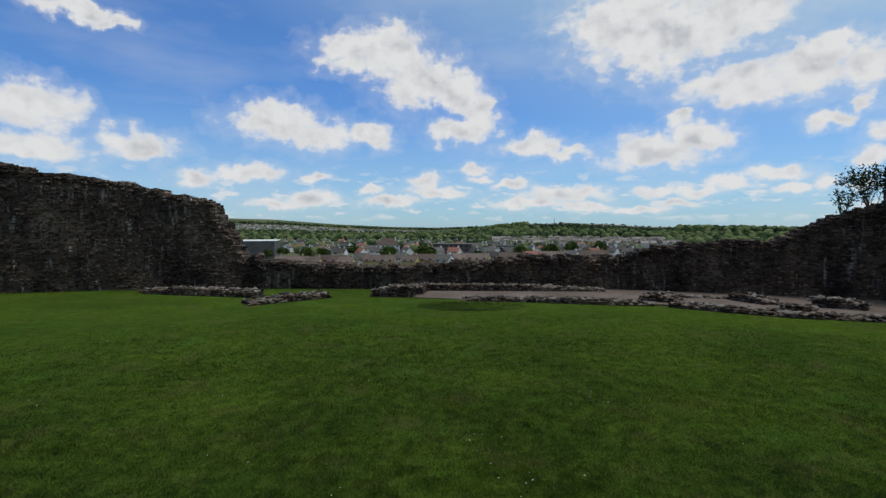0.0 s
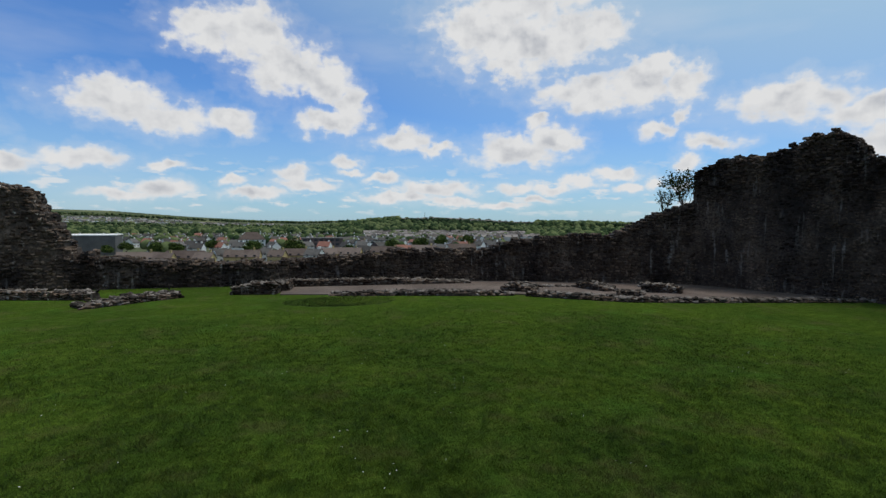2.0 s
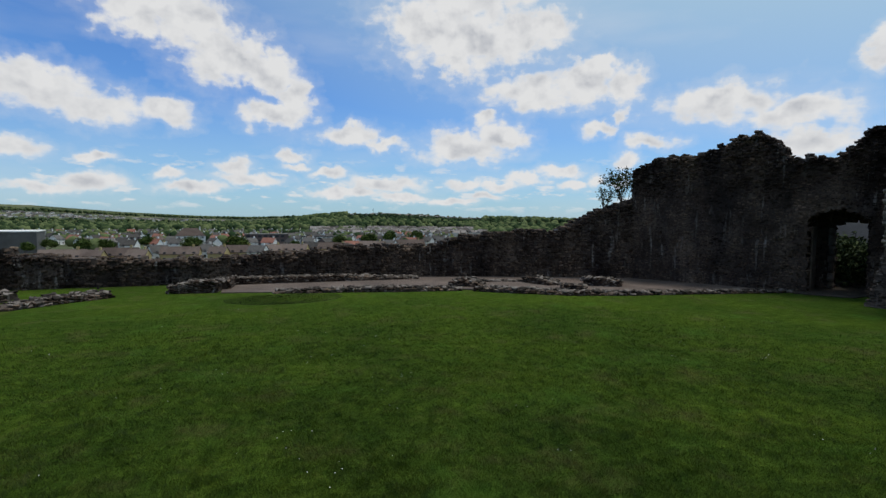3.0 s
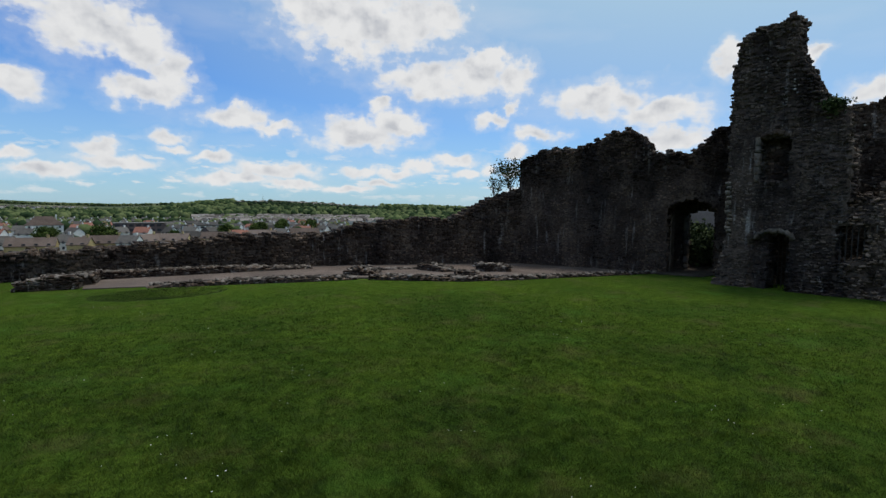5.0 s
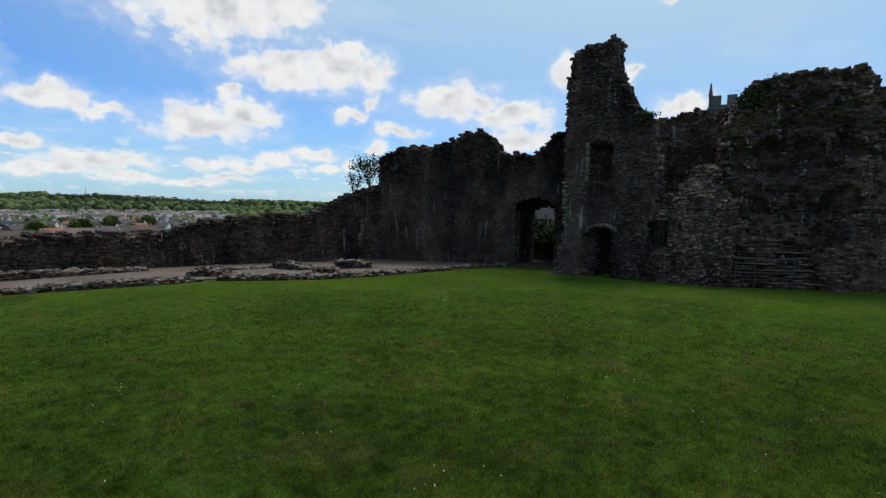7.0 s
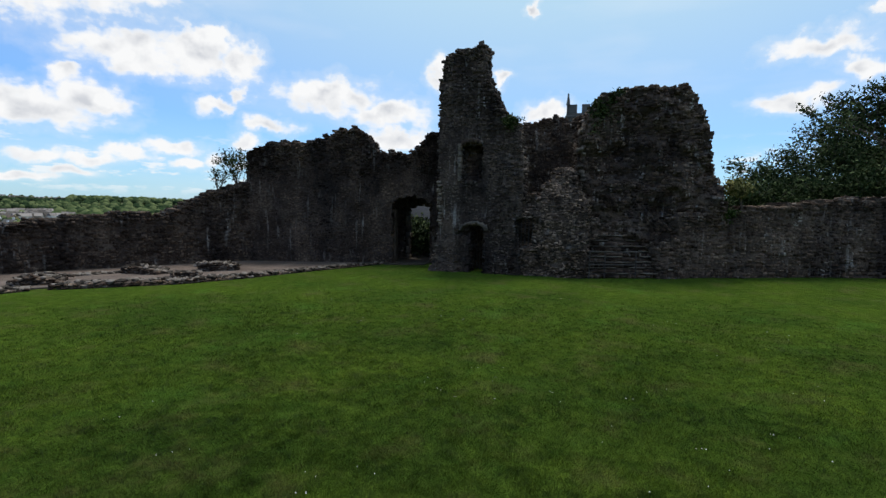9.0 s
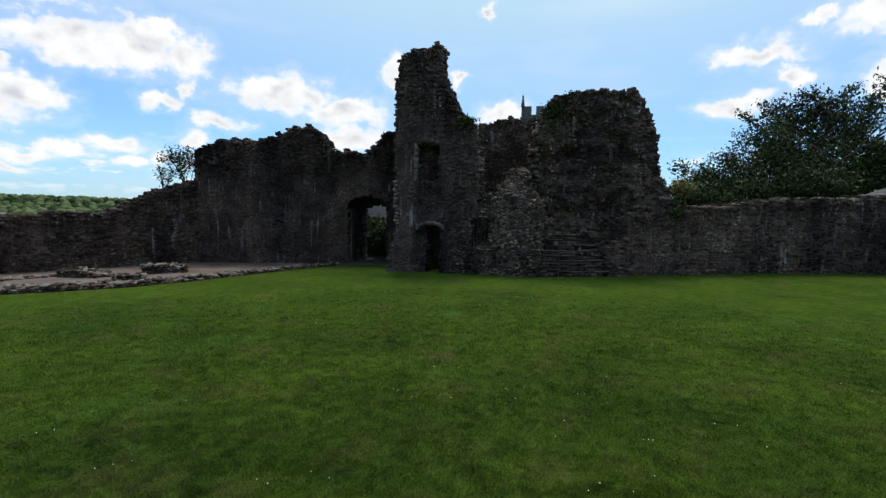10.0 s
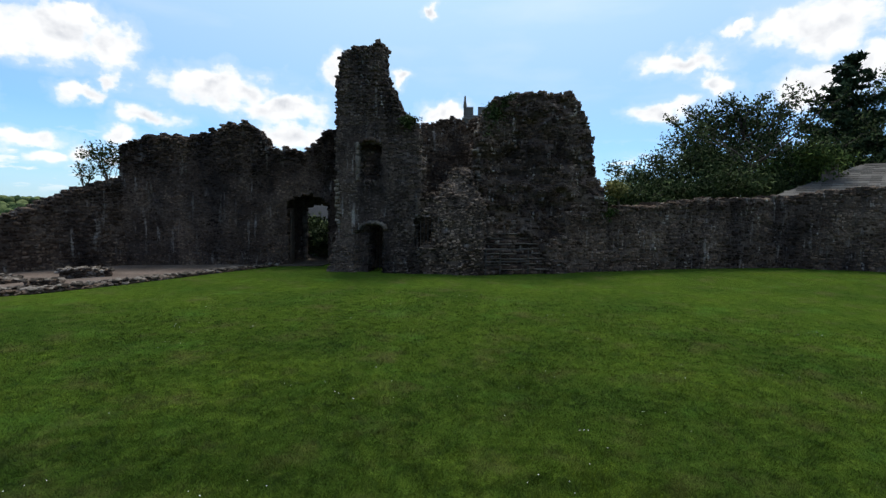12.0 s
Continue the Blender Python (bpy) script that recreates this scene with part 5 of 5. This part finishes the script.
def ivy():
    th = thing("ivy", (19.5, 3.3, 6.2), "dark ivy hanging over the wall top", "ivy")
    r = np.random.default_rng(2)
    L = Line([(19.0, 4.5), (20.6, -0.5)])
    cs = []
    for _ in range(260):
        s = r.uniform(0.62, 1.75)
        q, u, n = L.at(s)
        z = min(6.62, 5.85 + 0.5 * s) - abs(r.normal(0, 0.36))
        q = q + n * r.uniform(0.02, 0.2)
        cs.append((q.x - 19.5, q.y - 3.3, z - 6.2))
    part("foliage", leaves_mesh("foliage", cs, 0.06, LEAF_SHADED, 8, 10, 0.08), th)


ivy()


def grass():
    """Blades on the part of the lawn close to the path, and scattered daisies."""
    r = np.random.default_rng(12)
    gx, gy = np.arange(-13.0, 17.0, 0.1), np.arange(-9.0, 17.0, 0.1)
    fx, fy = np.arange(-5.0, 8.5, 0.05), np.arange(-4.5, 8.5, 0.05)
    small = np.array([[noise.noise_vector((px * 5.5, py * 5.5, 1.0)) for py in fy] for px in fx])
    tufts = np.array([[noise.noise((px * 0.8, py * 0.8, 0.0)) + 0.7 * noise.noise((px * 2.7, py * 2.7, 4.0)) for py in gy] for px in gx])
    # thick close by, thinning evenly with distance, where each blade stands for a wider tuft
    k = 840000
    a = np.radians(r.uniform(-46, 120, k))
    near_, far_ = 3.3 ** -0.2, 15.5 ** -0.2
    d = (near_ + r.random(k) * (far_ - near_)) ** -5.0
    # sparser and broader underfoot and over the rest of the ward
    a = np.concatenate([a, np.radians(r.uniform(-180, 180, 70000)), np.radians(r.uniform(120, 314, 90000))])
    d = np.concatenate([d, 3.4 * np.sqrt(r.random(70000)), 3.2 + 12.0 * r.random(90000) ** 1.6])
    broad = np.where(np.arange(len(d)) < k, 1.0, 2.4)
    k = len(d)
    x, y = d * np.sin(a), d * np.cos(a)
    clump = tufts[np.clip(((x + 13) * 10).astype(int), 0, len(gx) - 1), np.clip(((y + 9) * 10).astype(int), 0, len(gy) - 1)]
    keep = (clump > r.uniform(-1.9, 0.15, k)) & (r.random(k) < (15.5 - d) / 5.0) & (y < 15.2) & (x + 0.35 * y < 15.8)
    x, y, d, a, clump, broad = x[keep], y[keep], d[keep], a[keep], clump[keep], broad[keep]
    k = len(x)
    z = ground_height(np.degrees(np.arctan2(x, y)), d, x, y)
    lean = small[((x + 5) * 20).astype(int) % len(fx), ((y + 4.5) * 20).astype(int) % len(fy)]
    h = (0.038 - 0.0008 * d) * r.uniform(0.45, 1.15, k) * np.clip(1.0 + 0.9 * lean[:, 2], 0.5, 1.6) * (0.85 + 0.5 * np.clip(clump, 0, 1))
    h = h * np.where(r.random(k) < 0.03, 1.8, 1.0)
    t = r.uniform(0, 2 * np.pi, k)
    w = 0.0007 * np.maximum(d, 3.3) * broad * r.uniform(0.6, 1.3, k)
    lx, ly = (r.normal(0, 0.55, k) + 1.5 * lean[:, 0]) * h, (r.normal(0, 0.55, k) + 1.5 * lean[:, 1]) * h
    v = np.stack([np.stack([x - w * np.cos(t), y - w * np.sin(t), z - 0.008], -1), np.stack([x + w * np.cos(t), y + w * np.sin(t), z - 0.008], -1),
                  np.stack([x + lx, y + ly, z + h], -1)], 1).reshape(-1, 3)
    tagged(new("grass_blades", fast_mesh("grass_blades", v, np.arange(len(v)).reshape(-1, 3), BLADE)), "short uneven mown grass blades", "grass", kind="stuff")
    k = 60
    c = np.stack([r.uniform(-46, 120, k), 4 + 10 * r.random(k) ** 1.2], -1)
    vs, fs = [], []
    for az_, d_ in c:
        for _ in range(int(r.integers(1, 7))):
            p = polar(az_, d_) + Vector((r.normal(0, 0.22), r.normal(0, 0.22), 0))
            zz = height_at(p.x, p.y) + 0.045
            base = len(vs)
            rad = r.uniform(0.004, 0.0075)
            vs += [(p.x + rad * math.cos(q), p.y + rad * math.sin(q), zz + 0.004 * math.sin(3 * q)) for q in np.linspace(0, 2 * math.pi, 7)[:-1]] + [(p.x, p.y, zz + 0.006)]
            fs += [(base + i, base + (i + 1) % 6, base + 6) for i in range(6)]
    tagged(new("daisies", fast_mesh("daisies", vs, fs, PETAL)), "tiny white daisies scattered in the lawn", "flowers", kind="stuff")


def lush_hollow():
    """Longer, darker grass in the shallow hollow beside the gravel."""
    r = np.random.default_rng(5)
    k = 15000
    a, d = r.uniform(0, 2 * np.pi, k), r.random(k) ** 0.62
    x, y = 0.9 + 1.75 * d * np.cos(a), 15.95 + 0.95 * d * np.sin(a)
    z = ground_height(np.degrees(np.arctan2(x, y)), np.hypot(x, y), x, y)
    h = r.uniform(0.03, 0.08, k) * (1.1 - d * 0.8)
    t = r.uniform(0, np.pi, k)
    w = 0.007
    v = np.stack([np.stack([x - w * np.cos(t), y - w * np.sin(t), z - 0.01], -1), np.stack([x + w * np.cos(t), y + w * np.sin(t), z - 0.01], -1),
                  np.stack([x + r.normal(0, 0.03, k), y + r.normal(0, 0.03, k), z + h], -1)], 1).reshape(-1, 3)
    tagged(new("long_grass", fast_mesh("long_grass", v, np.arange(k * 3).reshape(-1, 3), LEAF)), "longer dark grass in a shallow hollow", "grass", kind="stuff")


grass()
lush_hollow()


# ---------------------------------------------------------------- the church and houses close by
def gable_house(name, w, d, h, rise, wall_m, roof_m, label, windows=2, chimney=True, storeys=2, hip=False):
    """A house about its own base: ridge along x, front at -y."""
    th = thing(name, (0, 0, 0), label, "house")
    x, y = w / 2, d / 2
    v = [(-x, -y, -2), (x, -y, -2), (x, y, -2), (-x, y, -2), (-x, -y, h), (x, -y, h), (x, y, h), (-x, y, h)]
    f = [(0, 1, 5, 4), (2, 3, 7, 6)]
    if hip:
        f += [(1, 2, 6, 5), (3, 0, 4, 7)]
    else:
        v += [(-x, 0, h + rise), (x, 0, h + rise)]
        f += [(1, 2, 6, 9, 5), (3, 0, 4, 8, 7)]
    part("wall", mesh_of("wall", v, f, wall_m), th)
    o, e = 0.35, 0.3
    k = y * 0.9 if hip else 0
    rx = x + (e if not hip else o)
    zz = h - o * rise / y
    v = [(-rx, -y - o, zz), (rx, -y - o, zz), (rx, y + o, zz), (-rx, y + o, zz), (-rx + k, 0, h + rise), (rx - k, 0, h + rise)]
    v += [(a, b, c - 0.22) for a, b, c in v]
    f = [(0, 1, 5, 4), (2, 3, 4, 5), (6, 10, 11, 7), (8, 11, 10, 9), (0, 6, 7, 1), (2, 8, 9, 3)]
    f += [(1, 2, 5), (3, 0, 4), (7, 11, 8), (9, 10, 6)] if hip else [(1, 7, 11, 5), (5, 11, 8, 2), (3, 9, 10, 4), (4, 10, 6, 0)]
    if hip:
        f += [(1, 7, 8, 2), (3, 9, 6, 0)]
    roof = part("roof", mesh_of("roof", v, f, roof_m), th)
    if chimney:
        stack = part("chimney", box_mesh("chimney", (x * 0.6, -0.4, h), (x * 0.6 + 0.9, 0.4, h + rise + 1.1), wall_m, 0.03), roof)
    for s in range(storeys):
        for i in range(windows):
            cx = -x + w * (i + 0.5) / windows
            part("window", box_mesh("window", (cx - 0.6, -y - 0.06, 0.9 + 2.7 * s), (cx + 0.6, -y + 0.05, 2.2 + 2.7 * s), WINDOW, 0.02), th)
    return th


def put(ob, az, dist, turn, z=None, s=1.0):
    p = polar(az, dist)
    p.z = height_at(p.x, p.y) if z is None else z
    return Matrix.Translation(p) @ Matrix.Rotation(radians(turn), 4, "Z")


def church_tower():
    th = thing("church_tower", polar(78.75, 60), "grey battlemented church tower with corner pinnacles", "church")
    w = 3.35
    m = Matrix.Translation((0, 0, -0.8)) @ Matrix.Rotation(radians(-78.75), 4, "Z")
    part("wall", box_mesh("wall", (-w, -w, -0.5), (w, w, 13.4), CHURCH, 0.05), th, m=m)
    part("string_course", box_mesh("string_course", (-w - 0.12, -w - 0.12, 12.9), (w + 0.12, w + 0.12, 13.15), CHURCH, 0.03), th, m=m)
    for side in range(4):
        for i in range(5):
            c = -w + 2 * w * (i + 0.5) / 5
            bm_ = box_mesh("merlon", (c - 0.42, -w, 13.4), (c + 0.42, -w + 0.4, 14.3), CHURCH, 0.03)
            part("merlon", bm_, th, m=m @ Matrix.Rotation(math.pi / 2 * side, 4, "Z"))
    for sx in (-1, 1):
        for sy in (-1, 1):
            bm = bmesh.new()
            bmesh.ops.create_cone(bm, segments=8, radius1=0.22, radius2=0.03, depth=1.3, cap_ends=True)
            bmesh.ops.create_uvsphere(bm, u_segments=8, v_segments=6, radius=0.11, matrix=Matrix.Translation((0, 0, 0.42)))
            part("pinnacle", bm_mesh("pinnacle", bm, CHURCH), th, m=m @ Matrix.Translation((sx * (w - 0.15), sy * (w - 0.15), 14.95)))


church_tower()


def slate_house():
    """The hipped slate roof that shows over the boundary wall, its slates laid in courses."""
    th = gable_house("slate_roofed_house", 16, 9, 3.25, 1.9, RENDER_W, SLATE, "house with a hipped grey slate roof behind the wall", windows=4, chimney=False, storeys=1, hip=True)
    a = radians(111.0)
    right, ahead = Vector((math.cos(a), -math.sin(a), 0)), Vector((math.sin(a), math.cos(a), 0))
    c = polar(107.4, 33) + right * 7.4 + ahead * 4.8
    th.matrix_basis = Matrix.Translation(c) @ Matrix.Rotation(-a, 4, "Z")
    part("chimney_stack", box_mesh("chimney_stack", (-6.0, -2.3, 3.0), (-5.3, -1.6, 5.1), CHIMNEY, 0.03), th)
    bm = bmesh.new()
    for dx in (-0.16, 0.16):
        bmesh.ops.create_cone(bm, segments=10, radius1=0.12, radius2=0.09, depth=0.35, cap_ends=True, matrix=Matrix.Translation((-5.65 + dx, -1.95, 5.15)))
    part("chimney_pots", bm_mesh("chimney_pots", bm, CHIMNEY), th)
    roof = next(o for o in th.children if o.name.startswith("roof"))
    r = random.Random(3)
    me = box_mesh("slate", (-0.24, -0.19, 0), (0.24, 0.19, 0.02), SLATE, 0)
    for row in range(15):
        t = (row + 0.4) / 15
        x = -8.0 + 4.25 * t + 0.25 * (row % 2)
        while x < 1.5:
            part("slate", me, roof, m=pose(x, -4.8 + 4.8 * t, 3.13 + 2.02 * t + 0.05, math.degrees(math.atan2(1.9, 4.5)) - 2.5, 0, r.uniform(-0.8, 0.8)))
            x += 0.49


slate_house()
outbuilding = gable_house("slate_outbuilding", 13, 8, 0.8, 4.2, DARK_CLAD, SLATE_DARK, "low building with a dark slate roof outside the gateway", windows=0, chimney=False, storeys=1)
outbuilding.matrix_basis = put(None, 59.5, 44, -59.5, 0.0)

# ---------------------------------------------------------------- the town in the valley
VARIANTS = [
    (8.5, 7.5, 4.6, 3.2, RENDER_W, SLATE, "white rendered house with a grey slate roof"),
    (8.0, 7.0, 4.4, 3.0, BRICK_Y, TILE_BROWN, "buff brick house with a brown tiled roof"),
    (9.0, 7.5, 4.6, 3.3, RENDER_W, TILE_RED, "white rendered house with a red tiled roof"),
    (17.0, 8.0, 4.2, 3.2, BRICK_Y, TILE_BROWN, "row of buff brick houses with brown tiled roofs"),
    (20.0, 8.5, 4.4, 3.3, BRICK_Y, TILE_BROWN, "buff terrace with a long brown tiled roof"),
    (14.0, 8.0, 5.2, 2.6, DARK_CLAD, SLATE, "dark brick houses with slate roofs"),
]
templates = [gable_house("town_house", *v, windows=max(2, int(v[0] / 3.5))) for v in VARIANTS]
used = [False] * len(templates)
r_town = random.Random(11)


def house_at(kind, az, dist, turn):
    m = put(None, az, dist, turn)
    t = templates[kind]
    if not used[kind]:
        used[kind] = True
        t.matrix_basis = m
        tagged(t, group="town houses")
        return t
    return copy_thing(t, m)


# the nearest rows, just over the wall
NEAR_TOWN = [(3, -16.8, 300, -38), (1, -14.5, 290, -58), (3, -12.6, 306, -30), (1, -10.9, 286, -52), (0, -9.2, 318, 45), (3, -7.2, 305, -24), (0, -5.0, 325, -60),
             (1, -3.7, 300, -48), (3, -1.8, 312, -20), (0, 0.2, 300, -64), (1, 1.7, 318, 40), (3, 3.7, 322, -35), (0, 5.8, 340, -55), (3, 8.1, 335, -25), (2, 10.1, 350, 48),
             (3, 12.3, 360, -30), (0, 14.4, 368, -58), (4, 16.6, 380, 30)]
for k_, az_, d_, turn_ in NEAR_TOWN:
    house_at(k_, az_, d_ * 0.9, turn_ * 0.5 - az_)
for row_, (d0_, step_) in enumerate(((385, 1.75), (440, 1.5), (505, 1.25), (575, 1.15), (660, 1.0), (760, 0.9))):
    az_ = -23.5 + 0.4 * row_
    while az_ < 21.5:
        if r_town.random() < 0.86 and not (-22.5 < az_ < -16.5 and d0_ < 470):
            house_at(r_town.choice((0, 0, 0, 0, 2, 2, 5, 1) if row_ < 4 else (0, 0, 0, 2, 5)), az_, d0_ + r_town.uniform(-18, 18), r_town.choice((-46, -34, -22, 30, 52)) + r_town.uniform(-12, 12) - az_)
        az_ += step_ * r_town.uniform(0.8, 1.35)


for k_, az_, d_, turn_ in ((0, 32.2, 960, -30), (0, 33.6, 980, 40), (4, 34.6, 930, -20), (0, 30.6, 1010, 10)):
    house_at(k_, az_, d_, turn_ - az_)


def big_building(name, az, dist, w, d, h, wall_m, roof_m, label, turn=0.0, bands=2):
    th = thing(name, (0, 0, 0), label, "building")
    part("wall", box_mesh("wall", (-w / 2, -d / 2, -2), (w / 2, d / 2, h), wall_m, 0.05), th)
    part("roof", box_mesh("roof", (-w / 2 - 0.4, -d / 2 - 0.4, h), (w / 2 + 0.4, d / 2 + 0.4, h + 0.7), roof_m, 0.1), th)
    for b_ in range(bands):
        for i in range(int(w / 4)):
            cx = -w / 2 + 4 * (i + 0.5)
            part("window", box_mesh("window", (cx - 1.3, -d / 2 - 0.08, 1.2 + 3.2 * b_), (cx + 1.3, -d / 2 + 0.1, 2.8 + 3.2 * b_), WINDOW, 0.02), th)
    th.matrix_basis = put(th, az, dist, turn - az)


big_building("warehouse", -20.2, 405, 27, 40, 12.6, GREY_CLAD, RENDER_W, "large grey flat-roofed hall", -8, 0)
big_building("office_block", 1.0, 400, 30, 16, 9.5, DARK_CLAD, SLATE, "long dark brick flat-roofed block", 4, 3)
big_building("white_hall", 6.6, 440, 30, 14, 6.5, RENDER_W, SLATE, "white low hall with pale roof", 6, 2)
manor = gable_house("large_white_house", 20, 13, 8.5, 5.5, RENDER_W, TILE_BROWN, "large white house with a hipped brown roof", windows=5, storeys=3, hip=True)
manor.matrix_basis = put(manor, -6.3, 430, 8)


def far_town():
    """Rows of roofs too far to tell apart."""
    r = np.random.default_rng(17)
    groups = {"w": ([], []), "r": ([], [])}
    spots = []
    for _ in range(620):
        spots.append((r.uniform(6, 25), r.uniform(640, 930), 1.0))
    for _ in range(170):
        spots.append((r.uniform(-25, -12), r.uniform(2880, 3230), 1.25))
    for _ in range(130):
        spots.append((r.uniform(-11.5, -3), r.uniform(2820, 3050), 1.2))
    for _ in range(90):
        spots.append((r.uniform(10, 25), r.uniform(1425, 1490), 1.0))
    for az, d, k in spots:
        p = polar(az, d)
        z = height_at(p.x, p.y)
        w, dp, h, up = r.uniform(7, 16) * k, 8 * k, 5.2, 3.0
        a = radians(r.choice([10, 25, 100]) - az + r.normal(0, 6))
        ca, sa = math.cos(a), math.sin(a)

        def P(x, y, zz):
            return (p.x + ca * x - sa * y, p.y + sa * x + ca * y, z + zz)
        V, F = groups["w"]
        b = len(V)
        V += [P(sx * w / 2, sy * dp / 2, zz) for zz in (-3, h) for sx, sy in ((-1, -1), (1, -1), (1, 1), (-1, 1))]
        F += [(b, b + 1, b + 5, b + 4), (b + 1, b + 2, b + 6, b + 5), (b + 2, b + 3, b + 7, b + 6), (b + 3, b, b + 4, b + 7)]
        V, F = groups["r"]
        b = len(V)
        V += [P(-w / 2 - .3, -dp / 2 - .3, h), P(w / 2 + .3, -dp / 2 - .3, h), P(w / 2 + .3, dp / 2 + .3, h), P(-w / 2 - .3, dp / 2 + .3, h), P(-w / 2 - .3, 0, h + up), P(w / 2 + .3, 0, h + up)]
        F += [(b, b + 1, b + 5, b + 4), (b + 2, b + 3, b + 4, b + 5), (b + 1, b + 2, b + 5, b + 5), (b + 3, b, b + 4, b + 4)]
    th = thing("distant_houses", (0, 700, -18), "distant pale houses with grey and brown roofs in the valley", "houses", kind="stuff")
    for key, m, nm in (("w", FAR_WALL, "walls"), ("r", FAR_ROOF, "roofs")):
        V, F = groups[key]
        F = [tuple(dict.fromkeys(f)) for f in F]
        part(nm, mesh_of(nm, np.array(V) - np.array((0, 700, -18)), F, m), th, kind="stuff")


far_town()


def woods():
    """Tree crowns of the valley and the hills, lumpy and uneven."""
    r = np.random.default_rng(19)
    bm = bmesh.new()
    bmesh.ops.create_icosphere(bm, subdivisions=2, radius=1.0)
    base = np.array([v.co[:] for v in bm.verts])
    tri = np.array([[v.index for v in f.verts] for f in bm.faces])
    bm.free()
    shapes = []
    for k in range(8):
        nz = np.array([noise.noise(Vector(b) * 1.9 + Vector((k * 7.1, 0, 0))) for b in base])
        n2 = np.array([noise.noise(Vector(b) * 4.5 + Vector((0, k * 5.1, 0))) for b in base])
        shapes.append(base * (1 + 0.38 * nz + 0.30 * n2)[:, None])
    spots = []
    def scatter(count, a0, a1, d0, d1, h0, h1):
        for _ in range(count):
            spots.append((r.uniform(a0, a1), d0 + (d1 - d0) * math.sqrt(r.random()), r.uniform(h0, h1)))
    scatter(260, 2, 9.5, 1150, 1550, 9, 17)
    scatter(400, 25, 46, 1150, 1550, 9, 17)
    scatter(70, 9, 26, 1505, 1550, 6, 13)
    scatter(500, 24, 44, 480, 1150, 8, 14)
    scatter(420, 3, 24, 930, 1180, 7, 13)
    scatter(700, -26, 12, 820, 1250, 7, 13)
    scatter(520, -26, 8, 1500, 2600, 7, 13)
    for d_, c_ in ((1380, 300), (1750, 300), (2050, 320), (2450, 240)):
        scatter(c_, -26, 9, d_, d_ * 1.06, 6, 10 + d_ / 400)
    scatter(420, -26, 4, 3300, 3420, 9, 16)
    scatter(260, -26, 6, 2660, 2800, 8, 14)
    scatter(640, -25, 22, 330, 830, 4, 9.5)
    mixed = len(spots)
    scatter(560, 9, 26, 1130, 1400, 5, 9)
    crowns(spots[:mixed], shapes, tri, r, "woods", WOODS, "green broadleaf woods on the hills and between the houses")
    crowns(spots[mixed:], shapes, tri, r, "plantation", SHADED_CONIFERS, "conifer wood on the hillside, coloured dark for cloud shade")


def crowns(spots, shapes, tri, r, name, material_, label):
    vs, fs, n0 = [], [], 0
    for i, (az, d, h) in enumerate(spots):
        p = polar(az, d)
        z = height_at(p.x, p.y)
        s = shapes[i % 8]
        w = h * r.uniform(0.40, 0.62)
        a = r.uniform(0, 6.28)
        v = s * (w, w, h * 0.52)
        v = np.stack([v[:, 0] * math.cos(a) - v[:, 1] * math.sin(a), v[:, 0] * math.sin(a) + v[:, 1] * math.cos(a), v[:, 2]], -1)
        vs.append(v + (p.x, p.y, z + h * 0.46))
        fs.append(tri + n0)
        n0 += len(v)
    tagged(new(name, fast_mesh(name, np.concatenate(vs), np.concatenate(fs), material_)), label, "woods", kind="stuff")


woods()
town_tree = tree("town_tree", (0, 0, 0), 10.5, 0.9, "round dark green tree among the houses", 31, leaf=0.45, per=16, levels=4, trunk=0.3, puff=0.8)
tagged(town_tree, group="town trees")
TREES = [(-15.0, 330, 0.9), (-6.0, 300, 1.0), (-2.2, 296, 1.05), (-13.8, 345, 0.8), (-19.6, 350, 0.7), (8.6, 345, 0.9), (12.2, 360, 1.0), (-10.0, 380, 0.8), (14.8, 380, 1.1), (17.6, 400, 1.1), (4.0, 350, 0.6), (-17.8, 380, 0.75)]
for i_, (az_, d_, s_) in enumerate(TREES):
    p_ = polar(az_, d_)
    m_ = pose(p_.x, p_.y, height_at(p_.x, p_.y), 0, 0, 40 * i_) 
    ob_ = town_tree if i_ == 0 else copy_thing(town_tree, m_)
    ob_.matrix_basis = m_ @ Matrix.Scale(s_, 4)


def radio_mast():
    p = polar(12.5, 1420)
    th = thing("radio_mast", (p.x, p.y, height_at(p.x, p.y)), "thin lattice mast on the wooded hill", "mast")
    verts, faces = [], []
    for sx, sy in ((-1, -1), (1, -1), (1, 1), (-1, 1)):
        tube(verts, faces, [Vector((sx * 1.6, sy * 1.6, -1)), Vector((sx * 0.3, sy * 0.3, 22))], [0.13, 0.09], 4)
    for i in range(8):
        f0, f1 = 1.6 - 1.3 * i / 8, 1.6 - 1.3 * (i + 1) / 8
        for s in (-1, 1):
            tube(verts, faces, [Vector((-f0, s * f0, 22 * i / 8)), Vector((f1, s * f1, 22 * (i + 1) / 8))], [0.06, 0.06], 4)
    part("lattice", mesh_of("lattice", verts, faces, IRON), th)


radio_mast()
